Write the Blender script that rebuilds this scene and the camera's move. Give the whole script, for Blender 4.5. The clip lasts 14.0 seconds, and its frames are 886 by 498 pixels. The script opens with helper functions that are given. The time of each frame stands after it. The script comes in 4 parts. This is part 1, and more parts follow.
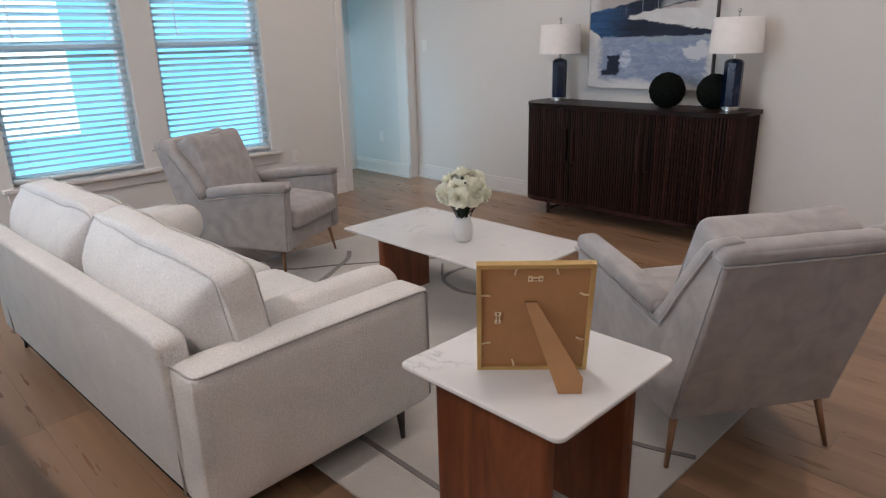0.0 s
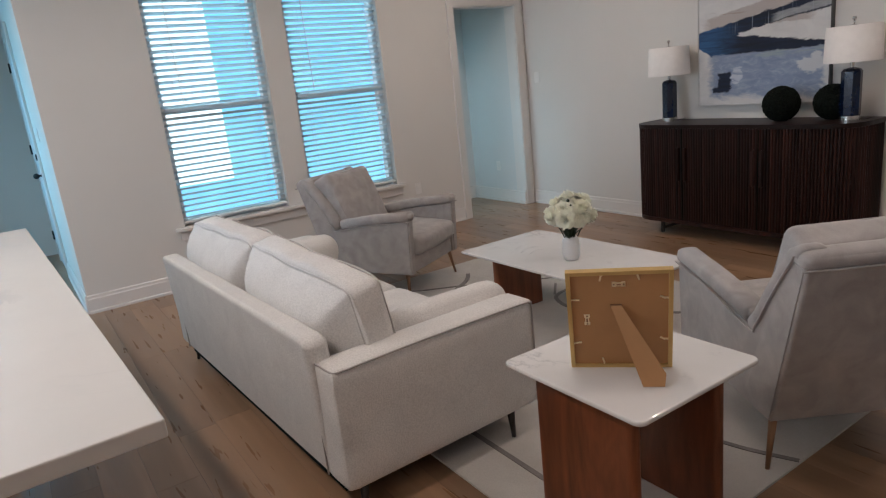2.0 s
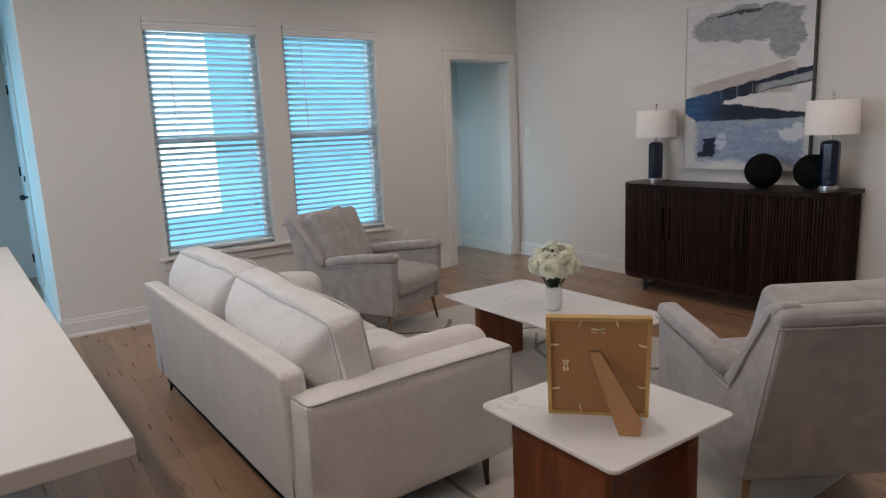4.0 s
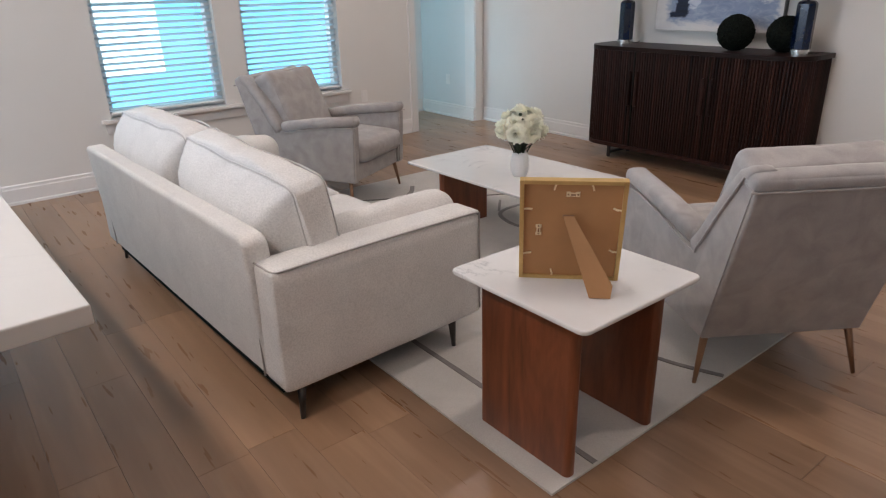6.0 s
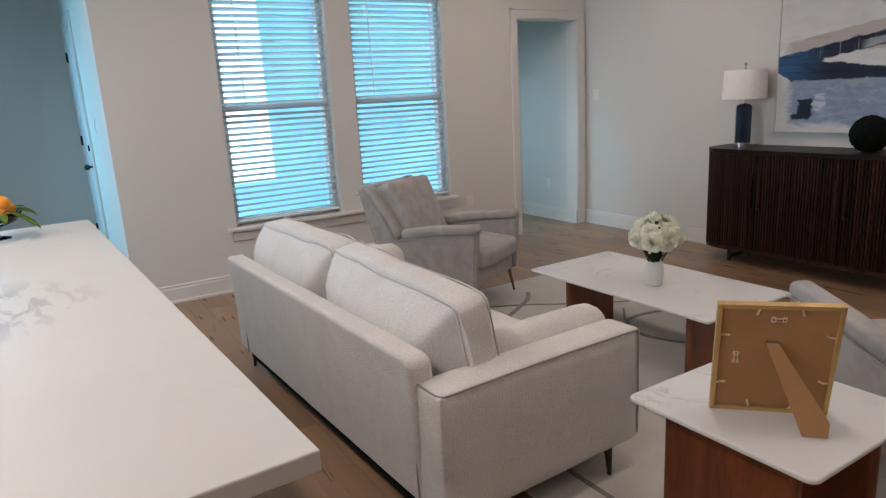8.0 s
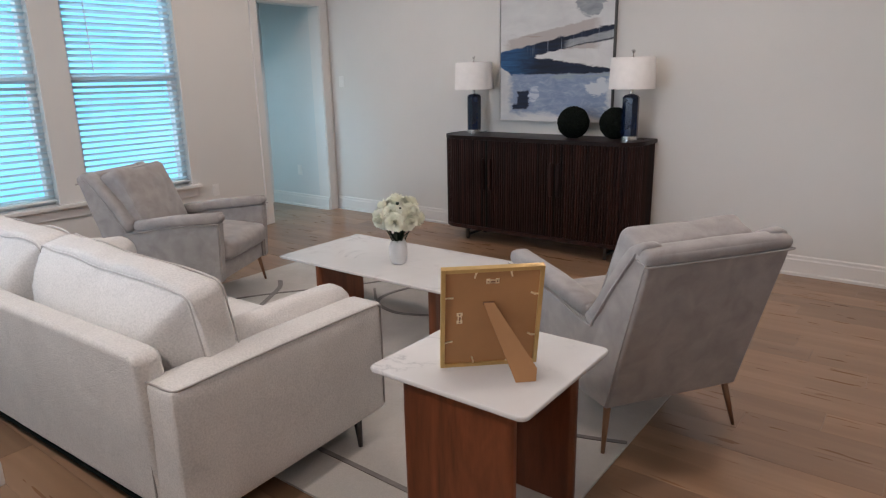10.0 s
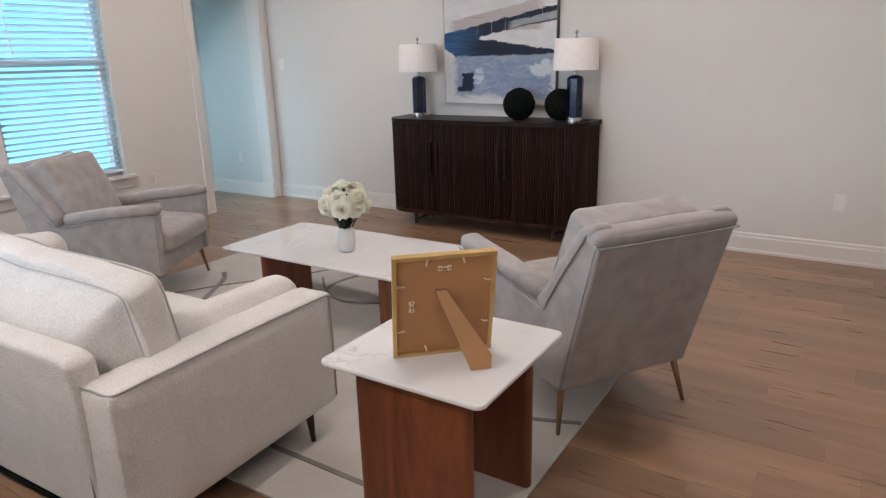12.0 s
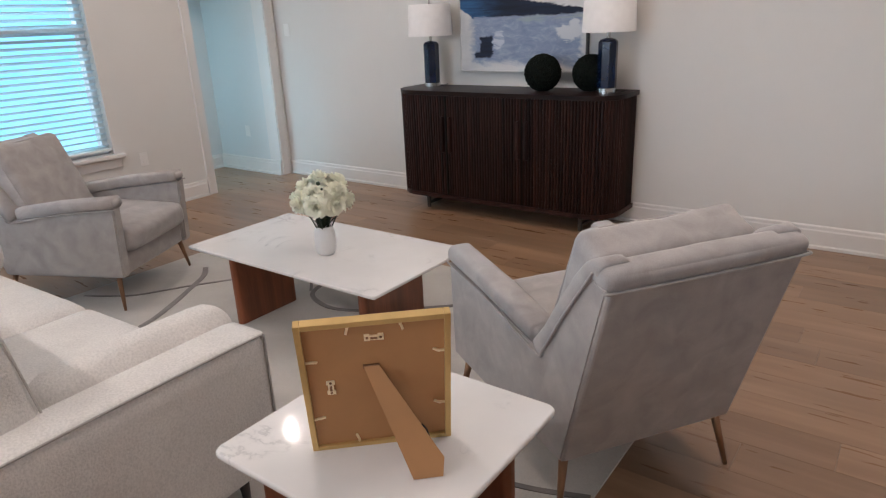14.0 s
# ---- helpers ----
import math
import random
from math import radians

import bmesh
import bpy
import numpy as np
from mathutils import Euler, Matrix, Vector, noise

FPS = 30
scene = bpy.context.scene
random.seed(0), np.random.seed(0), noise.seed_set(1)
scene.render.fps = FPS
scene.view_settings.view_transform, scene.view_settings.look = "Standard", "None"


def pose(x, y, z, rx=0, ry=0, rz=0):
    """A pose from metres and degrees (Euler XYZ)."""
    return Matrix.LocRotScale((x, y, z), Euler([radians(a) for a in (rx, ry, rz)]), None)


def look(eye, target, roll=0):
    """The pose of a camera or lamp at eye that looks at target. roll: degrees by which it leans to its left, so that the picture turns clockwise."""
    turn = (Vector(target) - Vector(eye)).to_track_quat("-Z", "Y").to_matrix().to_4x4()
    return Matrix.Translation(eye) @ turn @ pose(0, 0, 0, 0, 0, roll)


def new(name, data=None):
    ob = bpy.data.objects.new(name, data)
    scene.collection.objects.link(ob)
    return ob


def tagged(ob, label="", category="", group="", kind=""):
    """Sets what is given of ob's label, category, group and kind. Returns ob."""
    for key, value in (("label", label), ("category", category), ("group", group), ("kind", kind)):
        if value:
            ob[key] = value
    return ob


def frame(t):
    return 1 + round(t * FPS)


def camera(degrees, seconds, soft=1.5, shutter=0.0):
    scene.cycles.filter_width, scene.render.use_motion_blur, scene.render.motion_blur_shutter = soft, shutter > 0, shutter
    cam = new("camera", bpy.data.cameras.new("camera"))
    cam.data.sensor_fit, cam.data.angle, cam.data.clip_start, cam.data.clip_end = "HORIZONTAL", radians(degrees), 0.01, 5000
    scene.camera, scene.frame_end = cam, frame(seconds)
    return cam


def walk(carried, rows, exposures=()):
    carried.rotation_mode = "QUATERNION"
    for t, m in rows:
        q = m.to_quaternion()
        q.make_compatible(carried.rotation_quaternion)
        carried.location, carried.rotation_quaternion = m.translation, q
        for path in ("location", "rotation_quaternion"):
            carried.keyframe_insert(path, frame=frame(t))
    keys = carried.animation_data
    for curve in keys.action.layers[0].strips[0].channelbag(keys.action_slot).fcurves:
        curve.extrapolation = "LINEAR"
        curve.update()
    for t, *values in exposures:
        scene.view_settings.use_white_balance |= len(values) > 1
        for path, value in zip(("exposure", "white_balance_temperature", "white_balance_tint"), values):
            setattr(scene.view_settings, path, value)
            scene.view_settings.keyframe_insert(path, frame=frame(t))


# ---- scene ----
cam = camera(68.4, 14.0, soft=1.2)
PATH = [
    (0, (0.166, 0.02, 1.484), (-1.202, 1.345, 0.873), -1.5),
    (0.5, (0.194, -0.033, 1.471), (-1.057, 1.388, 0.827), -4.8),
    (1, (0.228, -0.127, 1.505), (-1.113, 1.254, 0.964), -4.4),
    (1.5, (0.352, -0.143, 1.521), (-1.196, 1.056, 1.113), -4.0),
    (2, (0.454, -0.117, 1.525), (-1.173, 0.932, 1.022), -6.2),
    (2.5, (0.456, -0.14, 1.541), (-1.169, 0.942, 1.107), -3.6),
    (2.7, (0.48, -0.13, 1.542), (-1.155, 0.973, 1.209), -2.5),
    (5, (0.452, -0.137, 1.448), (-1.106, 1.018, 0.96), -2.0),
    (5.5, (0.425, -0.118, 1.44), (-1.073, 1.029, 0.777), -2.0),
    (6, (0.384, -0.118, 1.455), (-1.078, 1.023, 0.707), -1.5),
    (6.5, (0.255, -0.186, 1.492), (-1.073, 1.231, 1.013), -4.0),
    (7, (0.174, -0.268, 1.51), (-1.244, 1.071, 1.064), -6.4),
    (7.5, (0.108, -0.278, 1.505), (-1.382, 0.94, 0.959), -3.8),
    (8, (0.119, -0.306, 1.514), (-1.541, 0.71, 1.055), -3.2),
    (8.5, (0.159, -0.29, 1.497), (-1.392, 0.867, 0.994), -1.8),
    (9, (0.196, -0.274, 1.486), (-1.145, 1.104, 0.938), -1.2),
    (11.5, (0.165, -0.227, 1.471), (-0.918, 1.375, 0.959), -1.1),
    (12, (0.152, -0.213, 1.471), (-0.883, 1.403, 0.905), -1.5),
    (12.5, (0.109, -0.186, 1.477), (-0.967, 1.381, 0.855), -1.9),
    (13, (0.08, -0.071, 1.484), (-0.892, 1.532, 0.787), -2.8),
    (13.5, (0.048, 0.227, 1.494), (-1.151, 1.745, 0.988), -3.2),
    (14, (0.003, 0.455, 1.478), (-1.125, 1.966, 0.81), -2.5),
]
AUTO = [(0, 0.0, 6180), (0.5, 0.01, 6270), (1, 0.23, 6170), (1.5, -0.24, 6320), (2, -0.27, 6420), (2.5, -0.29, 6370), (5, -0.32, 6400), (5.5, -0.02, 6250),
        (6, 0.15, 6220), (6.5, -0.09, 6080), (7, -0.12, 6170), (7.5, -0.27, 6420), (8, -0.23, 6420), (8.5, -0.27, 6520), (9, -0.19, 6400),
        (11.5, 0.27, 6170), (12, 0.29, 6210), (12.5, 0.26, 6170), (13, 0.35, 5900), (13.5, 0.29, 6070), (14, 0.2, 6250)]
walk(cam, [(t, look(eye, target, roll)) for t, eye, target, roll in PATH], [(t, stops + 0.04, kelvin + 250, 16) for t, stops, kelvin in AUTO])

# ---- world and lights ----
world = bpy.data.worlds.new("world")
scene.world = world
world.use_nodes = True
wn = world.node_tree
sky = wn.nodes.new("ShaderNodeTexSky")
sky.sky_type, sky.sun_disc = "NISHITA", False
sky.sun_elevation, sky.sun_rotation = radians(55), radians(40)
wn.nodes["Background"].inputs["Strength"].default_value = 0.12
wn.links.new(sky.outputs["Color"], wn.nodes["Background"].inputs["Color"])

CEIL = 3.05
WALL_W, WALL_N = -5.325, 4.985
DAY = (0.34, 0.66, 1.0)
LAMP = (1.0, 0.88, 0.785)


def sun_lamp(strength, elevation, azimuth):
    data = bpy.data.lights.new("sun", "SUN")
    data.energy, data.angle, data.color = strength, radians(0.5), (1.0, 0.95, 0.88)
    ob = new("sun", data)
    d = Vector((math.sin(azimuth) * math.cos(elevation), math.cos(azimuth) * math.cos(elevation), math.sin(elevation)))
    ob.matrix_world = look(d * 30, (0, 0, 0))
    return ob


def area_lamp(name, eye, target, w, h, watts, colour, spread=180):
    data = bpy.data.lights.new(name, "AREA")
    data.shape, data.size, data.size_y, data.energy, data.color = "RECTANGLE", w, h, watts, colour
    data.spread = radians(spread)
    ob = new(name, data)
    ob.matrix_world = look(eye, target)
    return ob


sun_lamp(2.0, radians(55), radians(40))
# lamps added for daylight, in openings assumed out of view
area_lamp("daylight_hall", (-5.83, 3.88, 1.0), (-5.85, 5.0, 0.75), 0.46, 1.7, 2.5, (0.30, 0.76, 0.96))
area_lamp("daylight_recess", (-6.85, -1.02, 1.25), (-6.1, 0.55, 1.0), 1.2, 2.1, 36, (0.21, 0.63, 0.93))
area_lamp("daylight_kitchen", (-3.2, -4.80, 1.85), (-2.2, 0.5, 0.6), 3.2, 1.6, 120, (0.60, 0.80, 1.0))
# lamp added outside, above the windows, to brighten the blind slats
area_lamp("slat_fill", (-7.7, 2.1, 3.75), (-5.35, 2.1, 1.4), 3.4, 1.2, 150, (0.32, 0.74, 1.0))

# ---- materials ----


def material(name):
    m = bpy.data.materials.new(name)
    m.use_nodes = True
    return m, m.node_tree, m.node_tree.nodes["Principled BSDF"]


def node(nt, kind, **inputs):
    n = nt.nodes.new(kind)
    for key, value in inputs.items():
        key = key.replace("_", " ")
        if isinstance(value, bpy.types.NodeSocket):
            nt.links.new(value, n.inputs[key])
        else:
            n.inputs[key].default_value = value
    return n


def coords(nt, scale=(1, 1, 1), which="Object"):
    tc = nt.nodes.new("ShaderNodeTexCoord")
    mp = nt.nodes.new("ShaderNodeMapping")
    mp.inputs["Scale"].default_value = scale
    nt.links.new(tc.outputs[which], mp.inputs["Vector"])
    return mp.outputs["Vector"]


def noise_tex(nt, vec, scale, detail=4.0, rough=0.55, dist=0.0):
    n = node(nt, "ShaderNodeTexNoise", Vector=vec, Scale=scale, Detail=detail, Roughness=rough, Distortion=dist)
    return n.outputs["Fac"]


def ramp(nt, fac, stops):
    n = nt.nodes.new("ShaderNodeValToRGB")
    nt.links.new(fac, n.inputs["Fac"])
    els = n.color_ramp.elements
    while len(els) < len(stops):
        els.new(0.5)
    for e, (p, c) in zip(els, stops):
        e.position = p
        e.color = (*c, 1) if len(c) == 3 else c
    return n.outputs["Color"]


def mix(nt, fac, a, b, mode="MIX"):
    n = nt.nodes.new("ShaderNodeMix")
    n.data_type, n.blend_type = "RGBA", mode
    for s, v in ((n.inputs[0], fac), (n.inputs[6], a), (n.inputs[7], b)):
        if isinstance(v, bpy.types.NodeSocket):
            nt.links.new(v, s)
        else:
            s.default_value = v if isinstance(v, float) else (*v, 1)
    return n.outputs[2]


def calc(nt, op, a, b=0.0, c=0.0):
    n = nt.nodes.new("ShaderNodeMath")
    n.operation = op
    for s, v in zip(n.inputs, (a, b, c)):
        if isinstance(v, bpy.types.NodeSocket):
            nt.links.new(v, s)
        else:
            s.default_value = v
    return n.outputs[0]


def bump(nt, bsdf, height, strength, dist=0.002):
    b = node(nt, "ShaderNodeBump", Height=height, Strength=strength, Distance=dist)
    nt.links.new(b.outputs["Normal"], bsdf.inputs["Normal"])


def plain(name, colour, rough=0.5, metal=0.0, vary=0.08, scale=6.0, bumpy=0.1, fine=120.0, coat=0.0):
    m, nt, p = material(name)
    v = coords(nt)
    dark = tuple(c * (1 - vary) for c in colour)
    light = tuple(min(1, c * (1 + vary)) for c in colour)
    nt.links.new(ramp(nt, noise_tex(nt, v, scale), [(0.3, dark), (0.7, light)]), p.inputs["Base Color"])
    p.inputs["Roughness"].default_value = rough
    p.inputs["Metallic"].default_value = metal
    p.inputs["Coat Weight"].default_value = coat
    if bumpy:
        bump(nt, p, noise_tex(nt, v, fine, 3), bumpy)
    return m


def fabric(name, colour, shade, weave, strength, patch=5.0, rough=0.95, sheen=0.3, contrast=0.5, wrinkle=0.6, nub=0.87):
    m, nt, p = material(name)
    v = coords(nt)
    big = noise_tex(nt, v, patch, 3, 0.5, 0.6)
    small = noise_tex(nt, v, weave, 2, 0.6)
    c1 = ramp(nt, big, [(0.5 - contrast / 4, shade), (0.5 + contrast / 4, colour)])
    c2 = ramp(nt, small, [(0.32, (nub, nub, nub)), (0.62, (1, 1, 1))])
    nt.links.new(mix(nt, 1.0, c1, c2, "MULTIPLY"), p.inputs["Base Color"])
    p.inputs["Roughness"].default_value = rough
    p.inputs["Sheen Weight"].default_value = sheen
    p.inputs["Sheen Roughness"].default_value = 0.5
    h = calc(nt, "ADD", small, calc(nt, "MULTIPLY", noise_tex(nt, v, 9.0, 3), 1.2))
    h = calc(nt, "ADD", h, calc(nt, "MULTIPLY", noise_tex(nt, v, 24.0, 3, 0.5, 1.5), wrinkle))
    bump(nt, p, h, strength, 0.004)
    return m


def wood(name, dark, light, grain=(1.5, 22, 22), rough=0.45, coat=0.1, tone=0.0):
    m, nt, p = material(name)
    v = coords(nt, grain)
    oi = nt.nodes.new("ShaderNodeObjectInfo")
    if tone:
        # every slat is cut from another piece
        sh = node(nt, "ShaderNodeCombineXYZ", X=calc(nt, "MULTIPLY", oi.outputs["Random"], 31.0), Z=calc(nt, "MULTIPLY", oi.outputs["Random"], 17.0))
        add = nt.nodes.new("ShaderNodeVectorMath")
        nt.links.new(v, add.inputs[0])
        nt.links.new(sh.outputs[0], add.inputs[1])
        v = add.outputs[0]
    a = noise_tex(nt, v, 1.0, 6, 0.6, 1.4)
    b = noise_tex(nt, v, 6.0, 3, 0.6, 0.3)
    f = calc(nt, "ADD", calc(nt, "MULTIPLY", a, 0.75), calc(nt, "MULTIPLY", b, 0.25))
    c = ramp(nt, f, [(0.32, dark), (0.68, light)])
    if tone:
        c = mix(nt, 1.0, c, ramp(nt, oi.outputs["Random"], [(0.0, (1 - tone,) * 3), (1.0, (1 + tone * 0.6,) * 3)]), "MULTIPLY")
    nt.links.new(c, p.inputs["Base Color"])
    p.inputs["Roughness"].default_value = rough
    p.inputs["Coat Weight"].default_value = coat
    bump(nt, p, b, 0.12, 0.001)
    return m


def plank_wood():
    m, nt, p = material("floor_oak")
    oi = nt.nodes.new("ShaderNodeObjectInfo")
    tc = nt.nodes.new("ShaderNodeTexCoord")
    shift = nt.nodes.new("ShaderNodeVectorMath")
    shift.operation = "MULTIPLY_ADD"
    comb = node(nt, "ShaderNodeCombineXYZ", X=oi.outputs["Random"], Y=oi.outputs["Random"], Z=oi.outputs["Random"])
    nt.links.new(comb.outputs[0], shift.inputs[0])
    shift.inputs[1].default_value = (37, 53, 11)
    nt.links.new(tc.outputs["Object"], shift.inputs[2])
    mp = nt.nodes.new("ShaderNodeMapping")
    mp.inputs["Scale"].default_value = (0.9, 9, 9)
    nt.links.new(shift.outputs[0], mp.inputs["Vector"])
    v = mp.outputs["Vector"]
    a = noise_tex(nt, v, 1.0, 3, 0.5)
    b = noise_tex(nt, v, 4.0, 2, 0.5)
    f = calc(nt, "ADD", calc(nt, "MULTIPLY", a, 0.90), calc(nt, "MULTIPLY", b, 0.10))
    c = ramp(nt, f, [(0.28, (0.243, 0.142, 0.082)), (0.50, (0.288, 0.172, 0.102)), (0.72, (0.372, 0.232, 0.145))])
    tone = ramp(nt, oi.outputs["Random"], [(0.0, (0.80, 0.79, 0.79)), (1.0, (1.12, 1.09, 1.05))])
    c = mix(nt, 1.0, c, tone, "MULTIPLY")
    nt.links.new(c, p.inputs["Base Color"])
    r = ramp(nt, b, [(0.3, (0.27, 0.27, 0.27)), (0.7, (0.36, 0.36, 0.36))])
    nt.links.new(r, p.inputs["Roughness"])
    p.inputs["Coat Weight"].default_value = 0.16
    p.inputs["Coat Roughness"].default_value = 0.15
    return m


def marble(name, base, vein, scale, amount=0.35, rough=0.12, patch=None):
    m, nt, p = material(name)
    v = coords(nt)
    warp = noise_tex(nt, v, scale * 0.6, 5, 0.6, 2.2)
    line = calc(nt, "ABSOLUTE", calc(nt, "SUBTRACT", warp, 0.5))
    veins = ramp(nt, line, [(0.0, (1, 1, 1)), (0.022, (0.25, 0.25, 0.25)), (0.07, (0, 0, 0))])
    where = ramp(nt, noise_tex(nt, v, scale * 0.8, 3), [(0.50, (0, 0, 0)), (0.68, (1, 1, 1))])
    k = calc(nt, "MULTIPLY", calc(nt, "MULTIPLY", veins, where), amount * 2)
    if patch:
        # one strongly veined patch in an otherwise quiet slab
        x, y, r = patch
        sep = node(nt, "ShaderNodeSeparateXYZ", Vector=v)
        dx, dy = calc(nt, "SUBTRACT", sep.outputs["X"], x), calc(nt, "SUBTRACT", sep.outputs["Y"], y)
        d = calc(nt, "SQRT", calc(nt, "ADD", calc(nt, "MULTIPLY", dx, dx), calc(nt, "MULTIPLY", dy, dy)))
        inside = ramp(nt, calc(nt, "DIVIDE", d, r), [(0.45, (1, 1, 1)), (1.0, (0, 0, 0))])
        warp2 = noise_tex(nt, coords(nt, (1.0, 3.0, 1)), 6.0, 3, 0.5, 0.8)
        smear = ramp(nt, warp2, [(0.50, (0, 0, 0)), (0.60, (1, 1, 1))])
        k = calc(nt, "MAXIMUM", k, calc(nt, "MULTIPLY", calc(nt, "MULTIPLY", smear, inside), 0.55))
    cloud = ramp(nt, noise_tex(nt, v, scale * 1.5, 5), [(0.3, tuple(c * 0.95 for c in base)), (0.7, base)])
    nt.links.new(mix(nt, k, cloud, vein), p.inputs["Base Color"])
    p.inputs["Roughness"].default_value = rough
    return m


M_WALL = plain("wall_paint", (0.69, 0.668, 0.63), 0.75, vary=0.02, scale=1.2, bumpy=0.06, fine=260)
M_WALL_HALL = plain("hall_paint", (0.66, 0.67, 0.66), 0.75, vary=0.02, scale=1.2, bumpy=0.06, fine=260)
M_TRIM = plain("trim_paint", (0.73, 0.70, 0.67), 0.38, vary=0.02, scale=3, bumpy=0.02)
M_CEIL = plain("ceiling_paint", (0.80, 0.79, 0.77), 0.85, vary=0.02, bumpy=0.08, fine=200)
M_FLOOR = plank_wood()
M_SUB = plain("floor_joint", (0.13, 0.082, 0.054), 0.8)
M_SOFA = fabric("sofa_boucle", (0.73, 0.705, 0.675), (0.66, 0.635, 0.61), 150.0, 0.6, patch=7.0, contrast=0.9, sheen=0.08, wrinkle=0.3, nub=0.84)
# shadow line of the seams painted into the piping, darker than the fabric
M_PIPING_SHADED = fabric("sofa_piping_shaded", (0.40, 0.375, 0.35), (0.34, 0.32, 0.30), 220.0, 0.3)
M_SEAM_SHADED = fabric("cushion_seam_shaded", (0.56, 0.53, 0.50), (0.48, 0.455, 0.43), 220.0, 0.3)
M_VELVET = fabric("grey_velvet", (0.43, 0.397, 0.378), (0.318, 0.292, 0.278), 320.0, 0.22, patch=11.0, sheen=0.28, rough=0.85, contrast=0.85)
M_BLACK = plain("black_leg", (0.018, 0.014, 0.012), 0.35, bumpy=0)
M_BRONZE = plain("bronze_leg", (0.30, 0.17, 0.10), 0.32, metal=0.75, bumpy=0)
M_LEGDARK = plain("dark_bronze", (0.075, 0.060, 0.052), 0.38, metal=0.6, bumpy=0)
M_WALNUT = wood("walnut_panel", (0.080, 0.022, 0.009), (0.26, 0.078, 0.031), grain=(7, 7, 0.9), rough=0.34, coat=0.2)
M_ESPRESSO = wood("espresso_wood", (0.006, 0.0028, 0.0024), (0.046, 0.017, 0.012), grain=(9, 9, 0.8), rough=0.42, coat=0.0, tone=0.55)
M_ESPTOP = wood("espresso_top", (0.007, 0.0035, 0.003), (0.022, 0.011, 0.009), grain=(1.2, 16, 16), rough=0.42, coat=0.1)
M_MARBLE = marble("white_marble", (0.73, 0.715, 0.70), (0.38, 0.38, 0.39), 4.0, 0.34, 0.055)
M_QUARTZ = marble("island_quartz", (0.63, 0.605, 0.575), (0.20, 0.21, 0.22), 1.6, 0.07, 0.42, (1.48, 0.62, 0.50))
M_CABINET = plain("island_cabinet", (0.20, 0.21, 0.22), 0.5, vary=0.03)
M_RUG = fabric("rug_pile", (0.56, 0.53, 0.49), (0.49, 0.46, 0.425), 260.0, 0.5, patch=3.0, sheen=0.2)
M_RUG_GREY = fabric("rug_grey", (0.40, 0.37, 0.345), (0.35, 0.325, 0.30), 260.0, 0.5, patch=4.0, sheen=0.2)
M_RUGLINE = fabric("rug_line", (0.23, 0.205, 0.19), (0.17, 0.15, 0.14), 260.0, 0.4)
M_NAVY = plain("navy_glass", (0.003, 0.010, 0.034), 0.17, vary=0.2, bumpy=0, coat=0.1)
M_CHROME = plain("brushed_nickel", (0.62, 0.60, 0.57), 0.25, metal=1.0, vary=0.04, bumpy=0)
M_SHADE = plain("linen_shade", (0.80, 0.77, 0.74), 0.9, vary=0.03, scale=20, bumpy=0.2, fine=400)
# black of the moss balls, also used for painted shade under the sofa
M_MOSS_SHADE = plain("dark_moss_shade", (0.005, 0.007, 0.005), 0.95, vary=0.5, scale=60, bumpy=0.5, fine=160)
for dark, shine in ((M_ESPRESSO, 0.20), (M_ESPTOP, 0.12), (M_MOSS_SHADE, 0.12)):
    dark.node_tree.nodes["Principled BSDF"].inputs["Specular IOR Level"].default_value = shine
M_GOLD = plain("gold_frame", (0.62, 0.42, 0.17), 0.38, metal=0.55, vary=0.1, scale=14, bumpy=0.05)
M_MDF = plain("brown_backboard", (0.42, 0.205, 0.080), 0.62, vary=0.06, scale=9, bumpy=0.08, fine=300)
M_MDF_EDGE = plain("strut_card", (0.43, 0.215, 0.09), 0.6, vary=0.06, scale=9, bumpy=0.05)
M_CLIP = plain("clip_metal", (0.88, 0.74, 0.52), 0.35, metal=0.7, bumpy=0)
M_VALANCE = plain("blind_valance_white", (0.74, 0.74, 0.73), 0.5, vary=0.02, bumpy=0)


def slat_material():
    m, nt, p = material("blind_slat_white")
    p.inputs["Base Color"].default_value = (0.70, 0.72, 0.73, 1)
    p.inputs["Roughness"].default_value = 0.45
    tr = node(nt, "ShaderNodeBsdfTranslucent", Color=(0.70, 0.74, 0.76, 1))
    mx = nt.nodes.new("ShaderNodeMixShader")
    mx.inputs[0].default_value = 0.64
    nt.links.new(p.outputs[0], mx.inputs[1])
    nt.links.new(tr.outputs[0], mx.inputs[2])
    nt.links.new(mx.outputs[0], nt.nodes["Material Output"].inputs["Surface"])
    return m


M_BLIND = slat_material()
M_VINYL = plain("window_vinyl", (0.72, 0.72, 0.71), 0.4, vary=0.02, bumpy=0)
M_PLATE = plain("white_plastic", (0.78, 0.76, 0.73), 0.35, vary=0.01, bumpy=0)
M_DOOR = plain("door_paint", (0.74, 0.76, 0.77), 0.4, vary=0.02, bumpy=0.02)
M_IRON = plain("black_iron", (0.012, 0.012, 0.013), 0.4, metal=0.3, bumpy=0)
M_CERAMIC = plain("white_ceramic", (0.76, 0.76, 0.76), 0.35, vary=0.03, bumpy=0)
M_PETAL = plain("cream_petal", (0.93, 0.91, 0.77), 0.7, vary=0.10, scale=30, bumpy=0)
M_LEAFDK = plain("dark_leaf", (0.018, 0.035, 0.014), 0.6, vary=0.3, scale=40, bumpy=0)
M_LEAF = plain("green_leaf", (0.20, 0.31, 0.05), 0.45, vary=0.3, scale=30, bumpy=0)
